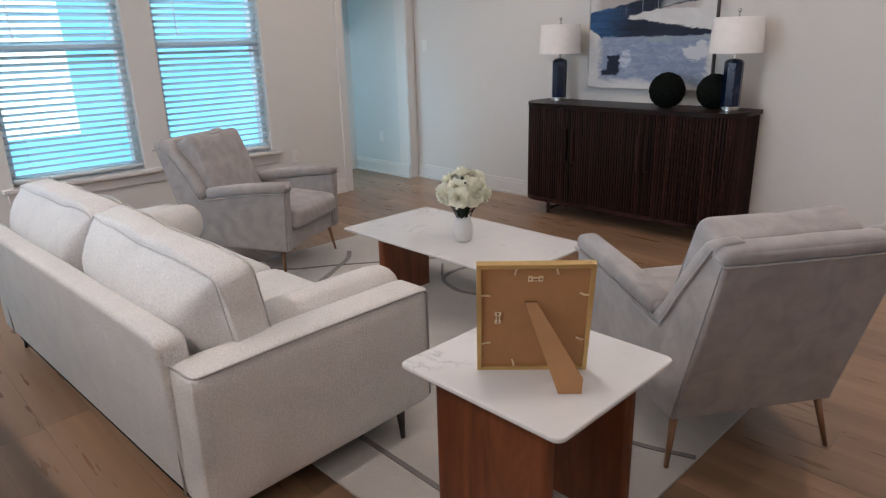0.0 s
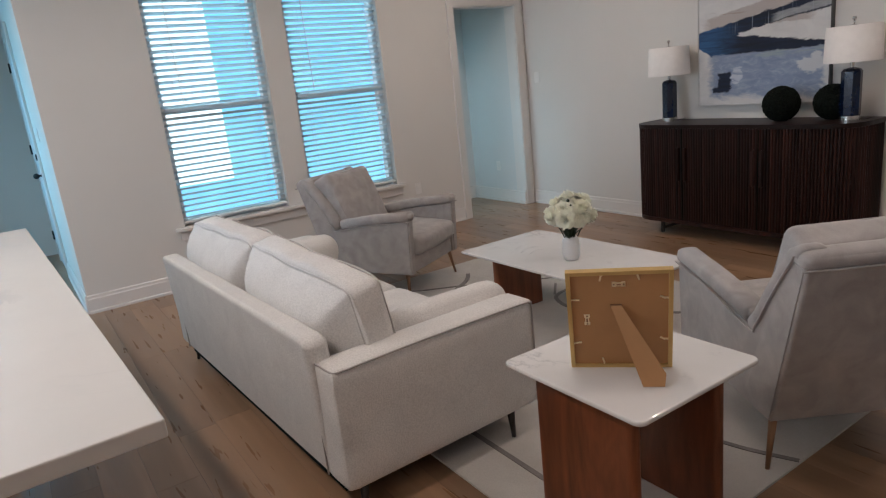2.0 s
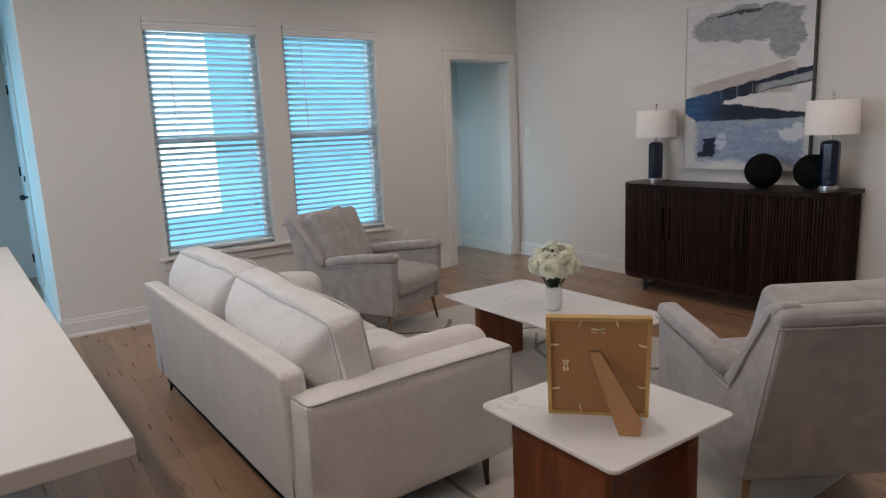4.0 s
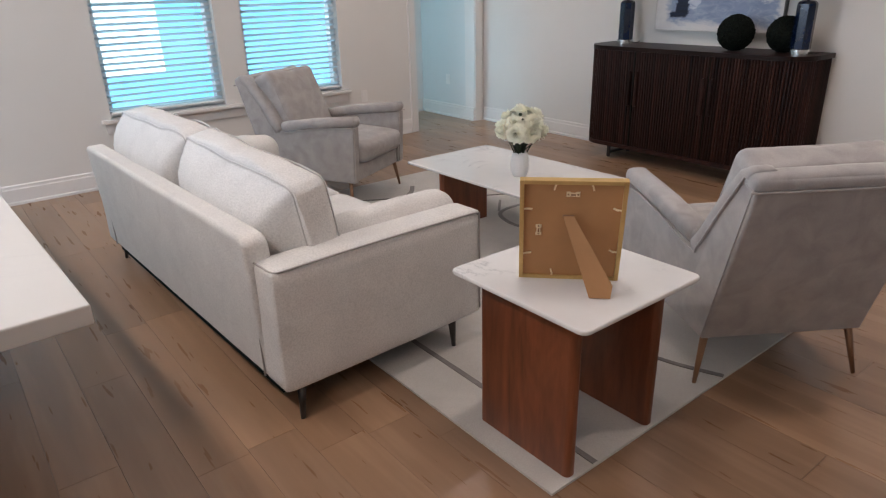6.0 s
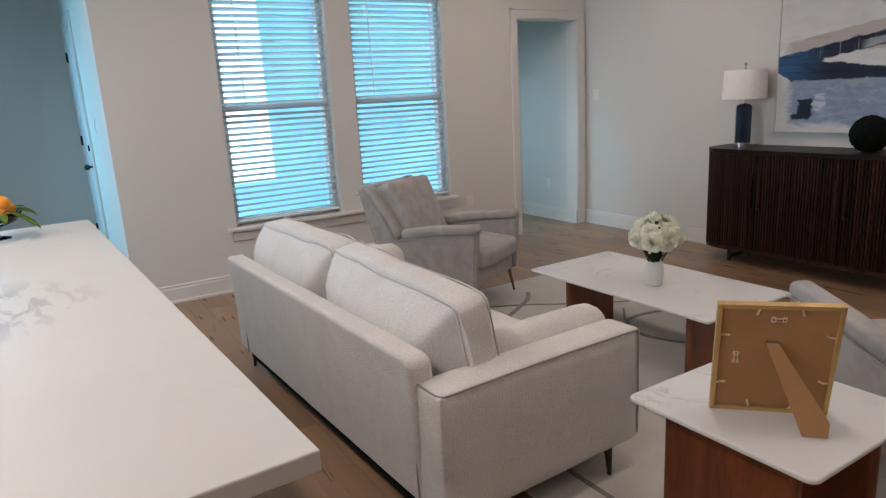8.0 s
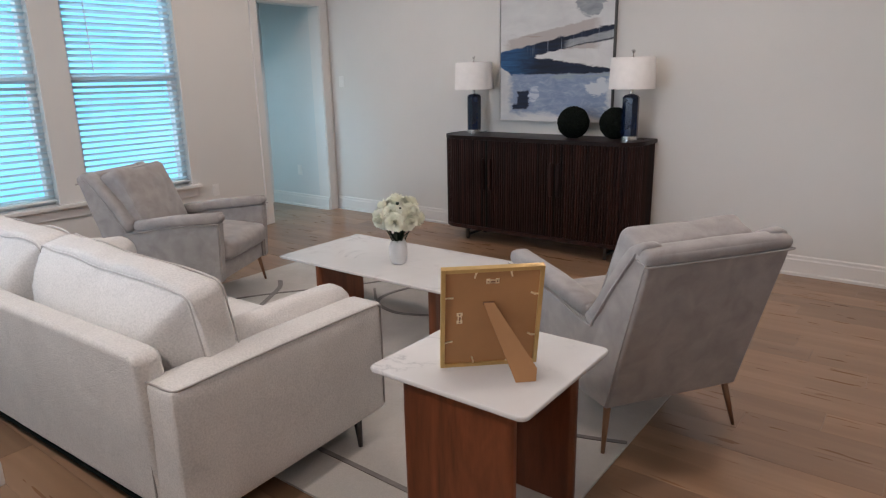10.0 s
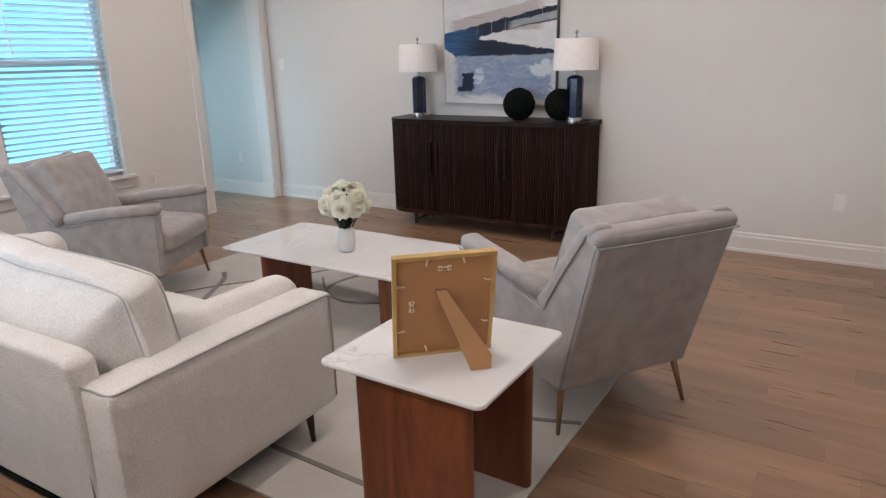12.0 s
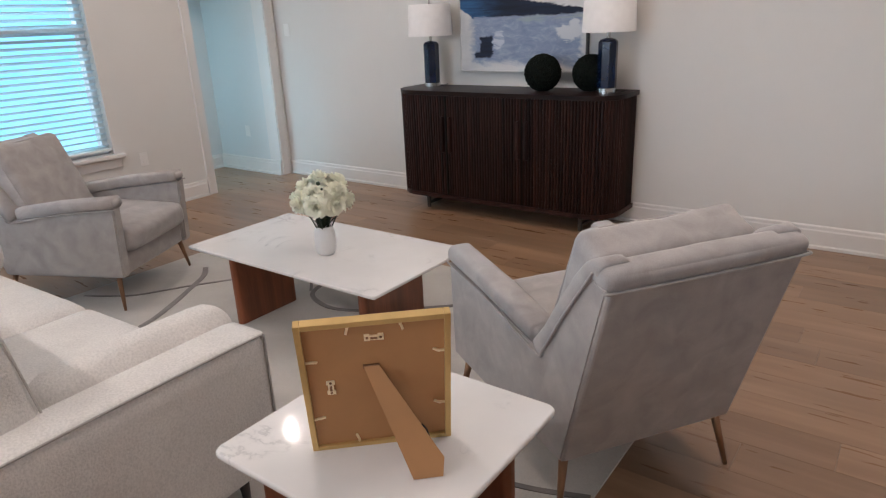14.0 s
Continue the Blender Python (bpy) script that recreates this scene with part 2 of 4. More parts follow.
M_ORANGE = plain("orange_peel", (0.85, 0.30, 0.03), 0.4, vary=0.1, scale=20, bumpy=0.15, fine=220)


def glass_material():
    m, nt, p = material("clear_glass")
    p.inputs["Transmission Weight"].default_value = 1.0
    p.inputs["Roughness"].default_value = 0.0
    p.inputs["IOR"].default_value = 1.45
    p.inputs["Base Color"].default_value = (0.95, 0.98, 0.98, 1)
    return m


M_GLASS = glass_material()


def glow(name, colour, strength):
    m, nt, p = material(name)
    p.inputs["Base Color"].default_value = (0, 0, 0, 1)
    p.inputs["Emission Color"].default_value = (*colour, 1)
    p.inputs["Emission Strength"].default_value = strength
    return m


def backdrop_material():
    """Emissive sheet that stands in for bright hazy daylight beyond the windows."""
    m, nt, p = material("daylight_glow_sheet")
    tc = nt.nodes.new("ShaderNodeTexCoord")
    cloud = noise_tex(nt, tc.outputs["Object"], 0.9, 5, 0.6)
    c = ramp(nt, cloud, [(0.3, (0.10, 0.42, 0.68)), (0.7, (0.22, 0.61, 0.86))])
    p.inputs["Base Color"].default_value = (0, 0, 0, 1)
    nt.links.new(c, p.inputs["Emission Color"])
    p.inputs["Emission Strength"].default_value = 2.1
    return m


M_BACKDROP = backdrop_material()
# emission for the pale sheet that imitates sunlit haze
M_HAZE_GLOW = glow("haze_glow", (0.74, 0.95, 1.0), 2.6)
M_DOWNLIGHT = glow("downlight_lens", (1.0, 0.93, 0.84), 30.0)


def painting_material():
    """Abstract seascape: grey cloud, sand streak, navy band, pale blue water."""
    m, nt, p = material("abstract_canvas")
    tc = nt.nodes.new("ShaderNodeTexCoord")
    sep = node(nt, "ShaderNodeSeparateXYZ", Vector=tc.outputs["Object"])
    u0, w0 = sep.outputs["X"], sep.outputs["Z"]
    vec = coords(nt, (2.2, 1, 5))
    rough1 = calc(nt, "SUBTRACT", noise_tex(nt, vec, 1.6, 6, 0.62, 0.6), 0.5)
    rough2 = calc(nt, "SUBTRACT", noise_tex(nt, vec, 4.5, 5, 0.6, 0.8), 0.5)
    u = calc(nt, "ADD", u0, calc(nt, "MULTIPLY", rough2, 0.16))
    w = calc(nt, "ADD", w0, calc(nt, "MULTIPLY", rough1, 0.20))

    def soft(x, a, b):
        n = nt.nodes.new("ShaderNodeMapRange")
        n.interpolation_type = "SMOOTHSTEP"
        nt.links.new(x, n.inputs["Value"])
        n.inputs["From Min"].default_value, n.inputs["From Max"].default_value = a, b
        return n.outputs["Result"]

    def blob(cx, cw, rx, rw, edge=0.12):
        dx = calc(nt, "DIVIDE", calc(nt, "SUBTRACT", u, cx), rx)
        dw = calc(nt, "DIVIDE", calc(nt, "SUBTRACT", w, cw), rw)
        d = calc(nt, "ADD", calc(nt, "MULTIPLY", dx, dx), calc(nt, "MULTIPLY", dw, dw))
        return soft(d, 1 + edge, 1 - edge)

    c = ramp(nt, calc(nt, "ADD", rough1, 0.5), [(0.3, (0.60, 0.59, 0.58)), (0.7, (0.72, 0.71, 0.69))])
    greys = ramp(nt, calc(nt, "ADD", rough2, 0.5), [(0.3, (0.24, 0.26, 0.28)), (0.7, (0.37, 0.38, 0.39))])
    def both(*masks):
        out = masks[0]
        for k in masks[1:]:
            out = calc(nt, "MULTIPLY", out, k)
        return out

    def above(offset, slope, edge=0.007):
        """1 where the paint lies over the sloping line."""
        line = calc(nt, "ADD", calc(nt, "MULTIPLY", u0, slope), offset)
        return soft(calc(nt, "SUBTRACT", we, line), -edge, edge)

    def below(offset, slope, edge=0.007):
        return calc(nt, "SUBTRACT", 1.0, above(offset, slope, edge))

    we = calc(nt, "ADD", w0, calc(nt, "ADD", calc(nt, "MULTIPLY", rough1, 0.030), calc(nt, "MULTIPLY", rough2, 0.050)))
    streak = noise_tex(nt, coords(nt, (1.5, 1, 16)), 1.6, 5, 0.6, 0.5)
    c = mix(nt, blob(-0.02, 1.15, 0.47, 0.14), c, greys)
    c = mix(nt, blob(0.33, 1.00, 0.14, 0.15), c, greys)
    c = mix(nt, both(blob(0.0, 1.25, 0.40, 0.02), soft(streak, 0.48, 0.56)), c, (0.05, 0.05, 0.055))
    def within(x, lo, hi, e=0.010):
        return both(soft(x, lo - e, lo + e), soft(x, hi + e, hi - e))

    ue = calc(nt, "ADD", u0, calc(nt, "MULTIPLY", rough2, 0.10))
    c = mix(nt, both(above(0.60, 0.0), below(0.775, 0.17), soft(u, -0.50, -0.42), soft(u, 0.46, 0.34)), c, (0.47, 0.42, 0.395))
    c = mix(nt, both(blob(-0.28, 0.735, 0.17, 0.012, 0.5), soft(streak, 0.42, 0.56)), c, (0.40, 0.33, 0.30))
    # pale blue water with a white patch
    wash = ramp(nt, calc(nt, "ADD", rough2, 0.5), [(0.2, (0.16, 0.22, 0.34)), (0.5, (0.24, 0.30, 0.42)), (0.8, (0.42, 0.47, 0.55))])
    low = both(soft(w, 0.45, 0.41), soft(w, 0.03, 0.09), soft(u, -0.46, -0.38), soft(u, 0.53, 0.47))
    c = mix(nt, low, c, wash)
    c = mix(nt, both(within(we, 0.365, 0.412), soft(ue, -0.15, 0.0), soft(streak, 0.40, 0.58)), c, (0.30, 0.36, 0.38))
    c = mix(nt, blob(0.41, 0.285, 0.105, 0.078, 0.2), c, (0.58, 0.60, 0.62))
    c = mix(nt, both(blob(-0.19, 0.25, 0.05, 0.07, 0.4), soft(streak, 0.42, 0.56)), c, (0.52, 0.56, 0.62))
    deep = ramp(nt, streak, [(0.35, (0.003, 0.006, 0.018)), (0.60, (0.005, 0.014, 0.042))])
    bright = ramp(nt, streak, [(0.35, (0.006, 0.030, 0.095)), (0.65, (0.025, 0.12, 0.27))])
    navy = mix(nt, soft(u, -0.10, -0.46), deep, bright)
    foot = calc(nt, "MAXIMUM", calc(nt, "MULTIPLY", calc(nt, "SUBTRACT", -0.42, u0), 0.60), 0.0)
    under = soft(calc(nt, "SUBTRACT", we, calc(nt, "ADD", foot, 0.405)), -0.007, 0.007)
    gap = both(soft(ue, -0.19, -0.16), below(0.592, 0.15), above(0.518, -0.150))
    sea = both(below(0.692, 0.178), under, calc(nt, "SUBTRACT", 1.0, gap))
    c = mix(nt, sea, c, navy)
    # grey streak through the upper arm of the band
    c = mix(nt, both(soft(ue, 0.06, 0.16), below(0.652, 0.165), above(0.598, 0.165)), c, greys)
    # block-shaped dark mark low in the water
    c = mix(nt, both(within(ue, -0.355, -0.245), within(we, 0.12, 0.265)), c, deep)
    c = mix(nt, both(within(ue, -0.395, -0.255), within(we, 0.105, 0.150)), c, deep)
    drip = ramp(nt, noise_tex(nt, coords(nt, (46, 1, 1.1)), 1.0, 2), [(0.60, (0, 0, 0)), (0.68, (1, 1, 1))])
    drip = both(drip, soft(w0, 0.54, 0.64), below(0.70, 0.178), soft(u0, -0.30, -0.22))
    c = mix(nt, calc(nt, "MULTIPLY", drip, 0.35), c, (0.40, 0.45, 0.52))
    nt.links.new(c, p.inputs["Base Color"])
    p.inputs["Roughness"].default_value = 0.7
    bump(nt, p, noise_tex(nt, vec, 14.0, 4), 0.25, 0.003)
    return m


M_PAINTING = painting_material()

# ---- mesh helpers ----


def thing(name, x=0, y=0, z=0, rz=0, label="", category="", group="", kind=""):
    ob = new(name)
    ob.matrix_world = pose(x, y, z, 0, 0, rz)
    return tagged(ob, label, category, group, kind)


def to_mesh(name, bm, mat, smooth=False):
    me = bpy.data.meshes.new(name)
    bm.normal_update()
    bm.to_mesh(me)
    bm.free()
    me.materials.append(mat)
    if smooth:
        for p in me.polygons:
            p.use_smooth = True
    return me


def part(name, bm, mat, parent, label="", smooth=False, m=None):
    ob = new(name, to_mesh(name, bm, mat, smooth))
    ob.parent = parent
    if m is not None:
        ob.matrix_basis = m
    return tagged(ob, label) if label else ob


def solid(name, bm, mat, label="", category="", kind="", smooth=False, m=None, group=""):
    ob = new(name, to_mesh(name, bm, mat, smooth))
    if m is not None:
        ob.matrix_world = m
    return tagged(ob, label, category, group, kind)


def box(x0, x1, y0, y1, z0, z1, bevel=0.0, seg=2, bm=None):
    own = bmesh.new()
    bmesh.ops.create_cube(own, size=1.0)
    for v in own.verts:
        v.co = Vector((x0 + (v.co.x + 0.5) * (x1 - x0), y0 + (v.co.y + 0.5) * (y1 - y0), z0 + (v.co.z + 0.5) * (z1 - z0)))
    if bevel:
        bmesh.ops.bevel(own, geom=list(own.edges), offset=bevel, segments=seg, profile=0.5, affect="EDGES")
    return join(bm, own)


def join(bm, own):
    if bm is None:
        return own
    tmp = bpy.data.meshes.new("tmp")
    own.to_mesh(tmp)
    own.free()
    bm.from_mesh(tmp)
    bpy.data.meshes.remove(tmp)
    return bm


def cyl(p0, p1, r0, r1=None, n=20, bm=None, caps=True):
    r1 = r0 if r1 is None else r1
    a, b = Vector(p0), Vector(p1)
    own = bmesh.new()
    bmesh.ops.create_cone(own, cap_ends=caps, segments=n, radius1=r0, radius2=r1, depth=(b - a).length)
    q = (b - a).to_track_quat("Z", "Y").to_matrix().to_4x4()
    own.transform(Matrix.Translation((a + b) / 2) @ q)
    return join(bm, own)


def ball(c, r, n=2, bm=None):
    own = bmesh.new()
    bmesh.ops.create_icosphere(own, subdivisions=n, radius=r)
    own.transform(Matrix.Translation(c))
    return join(bm, own)


def lathe(profile, n=32, bm=None):
    own = bmesh.new()
    rings = [[own.verts.new((r * math.cos(2 * math.pi * k / n), r * math.sin(2 * math.pi * k / n), z)) for k in range(n)] for r, z in profile]
    for a, b in zip(rings, rings[1:]):
        for k in range(n):
            own.faces.new((a[k], a[(k + 1) % n], b[(k + 1) % n], b[k]))
    return join(bm, own)


def prism(points, a, b, axis="y", bevel=0.0, seg=2, bm=None):
    """A polygon in the plane across the axis, drawn out from a to b along it."""
    own = bmesh.new()

    def at(p, k):
        return {"y": (p[0], k, p[1]), "x": (k, p[0], p[1]), "z": (p[0], p[1], k)}[axis]

    lo = [own.verts.new(at(p, a)) for p in points]
    hi = [own.verts.new(at(p, b)) for p in points]
    own.faces.new(lo)
    own.faces.new(hi[::-1])
    for i in range(len(points)):
        j = (i + 1) % len(points)
        own.faces.new((lo[j], lo[i], hi[i], hi[j]))
    bmesh.ops.recalc_face_normals(own, faces=list(own.faces))
    if bevel:
        bmesh.ops.bevel(own, geom=list(own.edges), offset=bevel, segments=seg, profile=0.5, affect="EDGES")
    return join(bm, own)


def cushion(sx, sy, sz, r, bulge=(0, 0, 0), cuts=13, crumple=0.0, seed=0):
    """A soft block about its centre: rounded edges, faces that bulge, slight creases."""
    bm = bmesh.new()
    bmesh.ops.create_cube(bm, size=2.0)
    bmesh.ops.subdivide_edges(bm, edges=list(bm.edges), cuts=cuts, use_grid_fill=True)
    half = Vector((sx / 2, sy / 2, sz / 2))
    for v in bm.verts:
        q = Vector([math.copysign(1 - (1 - abs(c)) ** 1.5, c) for c in v.co])
        p = Vector([q[i] * half[i] for i in range(3)])
        inner = Vector([max(-(half[i] - r), min(half[i] - r, p[i])) for i in range(3)])
        d = p - inner
        if d.length > 1e-9:
            p = inner + d.normalized() * r * min(1.0, max(abs(d[i]) for i in range(3)) / r)
        o = p.copy()
        for i in range(3):
            j, k = (i + 1) % 3, (i + 2) % 3
            o[i] += math.copysign(bulge[i], q[i]) * abs(q[i]) ** 3 * (1 - q[j] ** 2) * (1 - q[k] ** 2)
        if crumple:
            n = noise.noise(p * 6 + Vector((seed, 0, 0))) + 0.5 * noise.noise(p * 15 + Vector((0, seed, 0)))
            o += (p.normalized()) * n * crumple
        v.co = o
    return bm


def tube(points, r, closed=False, n=8, bm=None):
    own = bmesh.new()
    pts = [Vector(p) for p in points]
    rings, up = [], Vector((0, 0, 1))
    for i, p in enumerate(pts):
        a = pts[i - 1] if (i or closed) else p
        b = pts[(i + 1) % len(pts)] if (i < len(pts) - 1 or closed) else p
        t = (b - a).normalized()
        s = t.cross(up if abs(t.z) < 0.95 else Vector((1, 0, 0))).normalized()
        w = s.cross(t)
        rings.append([own.verts.new(p + r * (math.cos(2 * math.pi * k / n) * s + math.sin(2 * math.pi * k / n) * w)) for k in range(n)])
    pairs = list(zip(rings, rings[1:])) + ([(rings[-1], rings[0])] if closed else [])
    for a, b in pairs:
        for k in range(n):
            own.faces.new((a[k], a[(k + 1) % n], b[(k + 1) % n], b[k]))
    if not closed:
        own.faces.new(rings[0][::-1])
        own.faces.new(rings[-1])
    return join(bm, own)


def smooth_line(points, steps=6):
    pts = [Vector(p) for p in points]
    out = []
    for i in range(len(pts) - 1):
        p0, p1, p2, p3 = pts[max(i - 1, 0)], pts[i], pts[i + 1], pts[min(i + 2, len(pts) - 1)]
        for k in range(steps):
            t = k / steps
            out.append(0.5 * (2 * p1 + (p2 - p0) * t + (2 * p0 - 5 * p1 + 4 * p2 - p3) * t * t + (3 * p1 - p0 - 3 * p2 + p3) * t ** 3))
    return out + [pts[-1]]


def rounded_rect(x0, x1, y0, y1, r, n=6):
    out = []
    for cx, cy, a0 in ((x1 - r, y1 - r, 0), (x0 + r, y1 - r, 90), (x0 + r, y0 + r, 180), (x1 - r, y0 + r, 270)):
        for k in range(n + 1):
            a = radians(a0 + 90 * k / n)
            out.append((cx + r * math.cos(a), cy + r * math.sin(a)))
    return out


# ---- structure ----
X0, X1, Y0, Y1 = -8.56, 3.2, -5.0, WALL_N
T = 0.16
WIN = ((1.035, 1.975), (2.205, 3.145))
WZ0, WZ1 = 0.535, 2.475
DOOR_Y, DOOR_Z = (4.035, 4.865), 2.225
CORNER_Y = 0.19


def wall_mesh(boxes):
    bm = bmesh.new()
    for b in boxes:
        box(*b, bm=bm)
    return bm


wx0, wx1 = WALL_W - T, WALL_W
solid("wall_west", wall_mesh([
    (wx0, wx1, CORNER_Y, WIN[0][0], 0, CEIL), (wx0, wx1, WIN[0][1], WIN[1][0], WZ0, WZ1), (wx0, wx1, WIN[1][1], DOOR_Y[0], 0, CEIL),
    (wx0, wx1, WIN[0][0], WIN[1][1], 0, WZ0), (wx0, wx1, WIN[0][0], WIN[1][1], WZ1, CEIL),
    (wx0, wx1, DOOR_Y[0], DOOR_Y[1], DOOR_Z, CEIL), (wx0, wx1, DOOR_Y[1], Y1, 0, CEIL)]), M_WALL, "warm white painted window wall with a cased opening", "wall", "structure")
solid("wall_north", box(wx0, X1, Y1, Y1 + T, 0, CEIL), M_WALL, "warm white painted wall behind the sideboard", "wall", "structure")
solid("wall_east", box(X1, X1 + T, Y0, Y1 + T, 0, CEIL), M_WALL, "warm white painted wall", "wall", "structure")
# the window opening is unseen, made for the kitchen daylight lamp
solid("wall_south", wall_mesh([(-5.46, -4.95, Y0, Y0 + T, 0, CEIL), (-1.45, X1, Y0, Y0 + T, 0, CEIL), (-4.95, -1.45, Y0, Y0 + T, 2.75, CEIL), (-4.95, -1.45, Y0, Y0 + T, 0, 0.95)]), M_WALL, "warm white painted kitchen wall", "wall", "structure")
# entry recess with its door, and the short hall behind the opening
solid("wall_recess_north", box(-8.40, wx0, CORNER_Y, CORNER_Y + 0.14, 0, CEIL), M_WALL, "painted return wall of the entry recess", "wall", "structure")
solid("wall_recess_west", box(-8.56, -8.40, -1.3, CORNER_Y + 0.14, 0, CEIL), M_WALL, "painted end wall of the entry recess", "wall", "structure")
# the opening here is unseen, made for the recess daylight lamp
solid("wall_recess_south", wall_mesh([(-8.40, -7.55, -1.31, -1.15, 0, CEIL), (-6.15, -5.46, -1.31, -1.15, 0, CEIL), (-7.55, -6.15, -1.31, -1.15, 2.35, CEIL)]), M_WALL, "painted wall round an opening assumed for daylight", "wall", "structure")
solid("wall_kitchen_west", box(-5.46, -5.3, Y0 + T, -1.15, 0, CEIL), M_WALL, "painted kitchen side wall", "wall", "structure")
HALL_X = -6.30
solid("wall_hall_north", box(HALL_X, wx0, DOOR_Y[1] - 0.012, Y1 + T, 0, CEIL), M_WALL_HALL, "pale painted side wall of the hall, flush with the opening", "wall", "structure")
solid("wall_hall_west", box(HALL_X - 0.14, HALL_X, 3.86, Y1 + T, 0, CEIL), M_WALL_HALL, "pale painted end wall of the hall", "wall", "structure")
# this side is unseen; its doorway is made for the hall lamp
solid("wall_hall_south", wall_mesh([(HALL_X, -6.12, 3.86, 3.98, 0, CEIL), (-5.57, wx0, 3.86, 3.98, 0, CEIL), (-6.12, -5.57, 3.86, 3.98, 1.95, CEIL)]), M_WALL_HALL, "pale painted hall wall with a doorway assumed for daylight", "wall", "structure")
solid("ceiling", wall_mesh([(wx0, X1, Y0, Y1 + T, CEIL, CEIL + 0.15), (HALL_X - 0.14, wx0, 3.86, Y1 + T, CEIL, CEIL + 0.15), (-8.56, wx0, -1.31, CORNER_Y + 0.14, CEIL, CEIL + 0.15)]), M_CEIL, "white painted flat ceiling", "ceiling", "structure")
solid("ground", box(-60, 60, -60, 60, -0.6, -0.5), plain("lawn", (0.06, 0.10, 0.035), 0.95, vary=0.4, scale=1.5), "lawn outside the house", "ground", "structure")
solid("backdrop", box(-9.6, -9.5, -1.2, 8.5, -0.5, 5.5), M_BACKDROP, "glowing blue sheet standing in for daylight beyond the windows", "backdrop", "structure")
# second glowing sheet, added for the white part of the outlook
bd = new("backdrop_haze", to_mesh("backdrop_haze", box(-9.25, -9.20, -1.1, 2.62, 0.45, 5.4), M_HAZE_GLOW))
tagged(bd, "glowing pale sheet standing in for sunlit haze", "backdrop", "", "structure")


def baseboard(name, axis, a, b, wall, side):
    """A moulded skirting board with its shoe along a wall."""
    prof = [(0, 0), (0.026, 0), (0.026, 0.018), (0.016, 0.026), (0.016, 0.115), (0.011, 0.125), (0.011, 0.142), (0.005, 0.150), (0, 0.150)]
    pts = [(wall + side * d, z) for d, z in prof]
    bm = prism(pts, a, b, "y" if axis == "y" else "x")
    return solid(name, bm, M_TRIM, "white painted skirting board with a shoe moulding", "baseboard", "structure")


baseboard("baseboard_west_1", "y", CORNER_Y, DOOR_Y[0] - 0.09, WALL_W, 1)
baseboard("baseboard_north", "x", WALL_W + 0.02, X1, WALL_N, -1)
baseboard("baseboard_hall", "x", HALL_X, WALL_W - 0.001, DOOR_Y[1] - 0.012, -1)
baseboard("baseboard_hall_west", "y", 3.98, DOOR_Y[1] - 0.04, HALL_X, 1)
baseboard("baseboard_recess", "x", -6.92, WALL_W, CORNER_Y, -1)
baseboard("baseboard_east", "y", Y0 + T, Y1 - 0.03, X1, -1)

# casing round the opening
cas = thing("trim_opening", WALL_W, 0, 0, 0, "white painted casing round the hall opening", "door casing", "", "structure")


def casing_board(name, y0, y1, z0, z1):
    bm = box(0.0, 0.016, y0, y1, z0, z1, 0.003)
    part(name, bm, M_TRIM, cas)


casing_board("jamb_casing", DOOR_Y[0] - 0.082, DOOR_Y[0] + 0.006, 0, DOOR_Z)
casing_board("jamb_casing", DOOR_Y[1] - 0.006, DOOR_Y[1] + 0.090, 0, DOOR_Z)
casing_board("head_casing", DOOR_Y[0] - 0.082, DOOR_Y[1] + 0.090, DOOR_Z, DOOR_Z + 0.082)
part("head_cap", box(0.0, 0.026, DOOR_Y[0] - 0.09, DOOR_Y[1] + 0.098, DOOR_Z + 0.082, DOOR_Z + 0.097, 0.004), M_TRIM, cas)
for y0, y1 in ((DOOR_Y[0] - 0.082, DOOR_Y[0] - 0.066), (DOOR_Y[1] + 0.074, DOOR_Y[1] + 0.090)):
    part("back_band", box(0.016, 0.024, y0, y1, 0, DOOR_Z + 0.08, 0.003), M_TRIM, cas)
for y0, y1 in ((DOOR_Y[0], DOOR_Y[0] + 0.012), (DOOR_Y[1] - 0.012, DOOR_Y[1])):
    part("jamb_lining", box(-T, 0.0, y0, y1, 0, DOOR_Z - 0.012), M_TRIM, cas)
part("head_lining", box(-T, 0.0, DOOR_Y[0], DOOR_Y[1], DOOR_Z - 0.012, DOOR_Z), M_TRIM, cas)

# long sill under both windows
sill = thing("window_sill", WALL_W, 0, 0, 0, "long white painted sill under both windows", "window sill", "", "structure")
part("stool", box(-0.10, 0.055, 0.955, 3.22, WZ0 - 0.028, WZ0 + 0.002, 0.006), M_TRIM, sill)
part("apron", box(0.001, 0.018, 0.985, 3.19, WZ0 - 0.11, WZ0 - 0.028, 0.004), M_TRIM, sill)

MID = 1.50


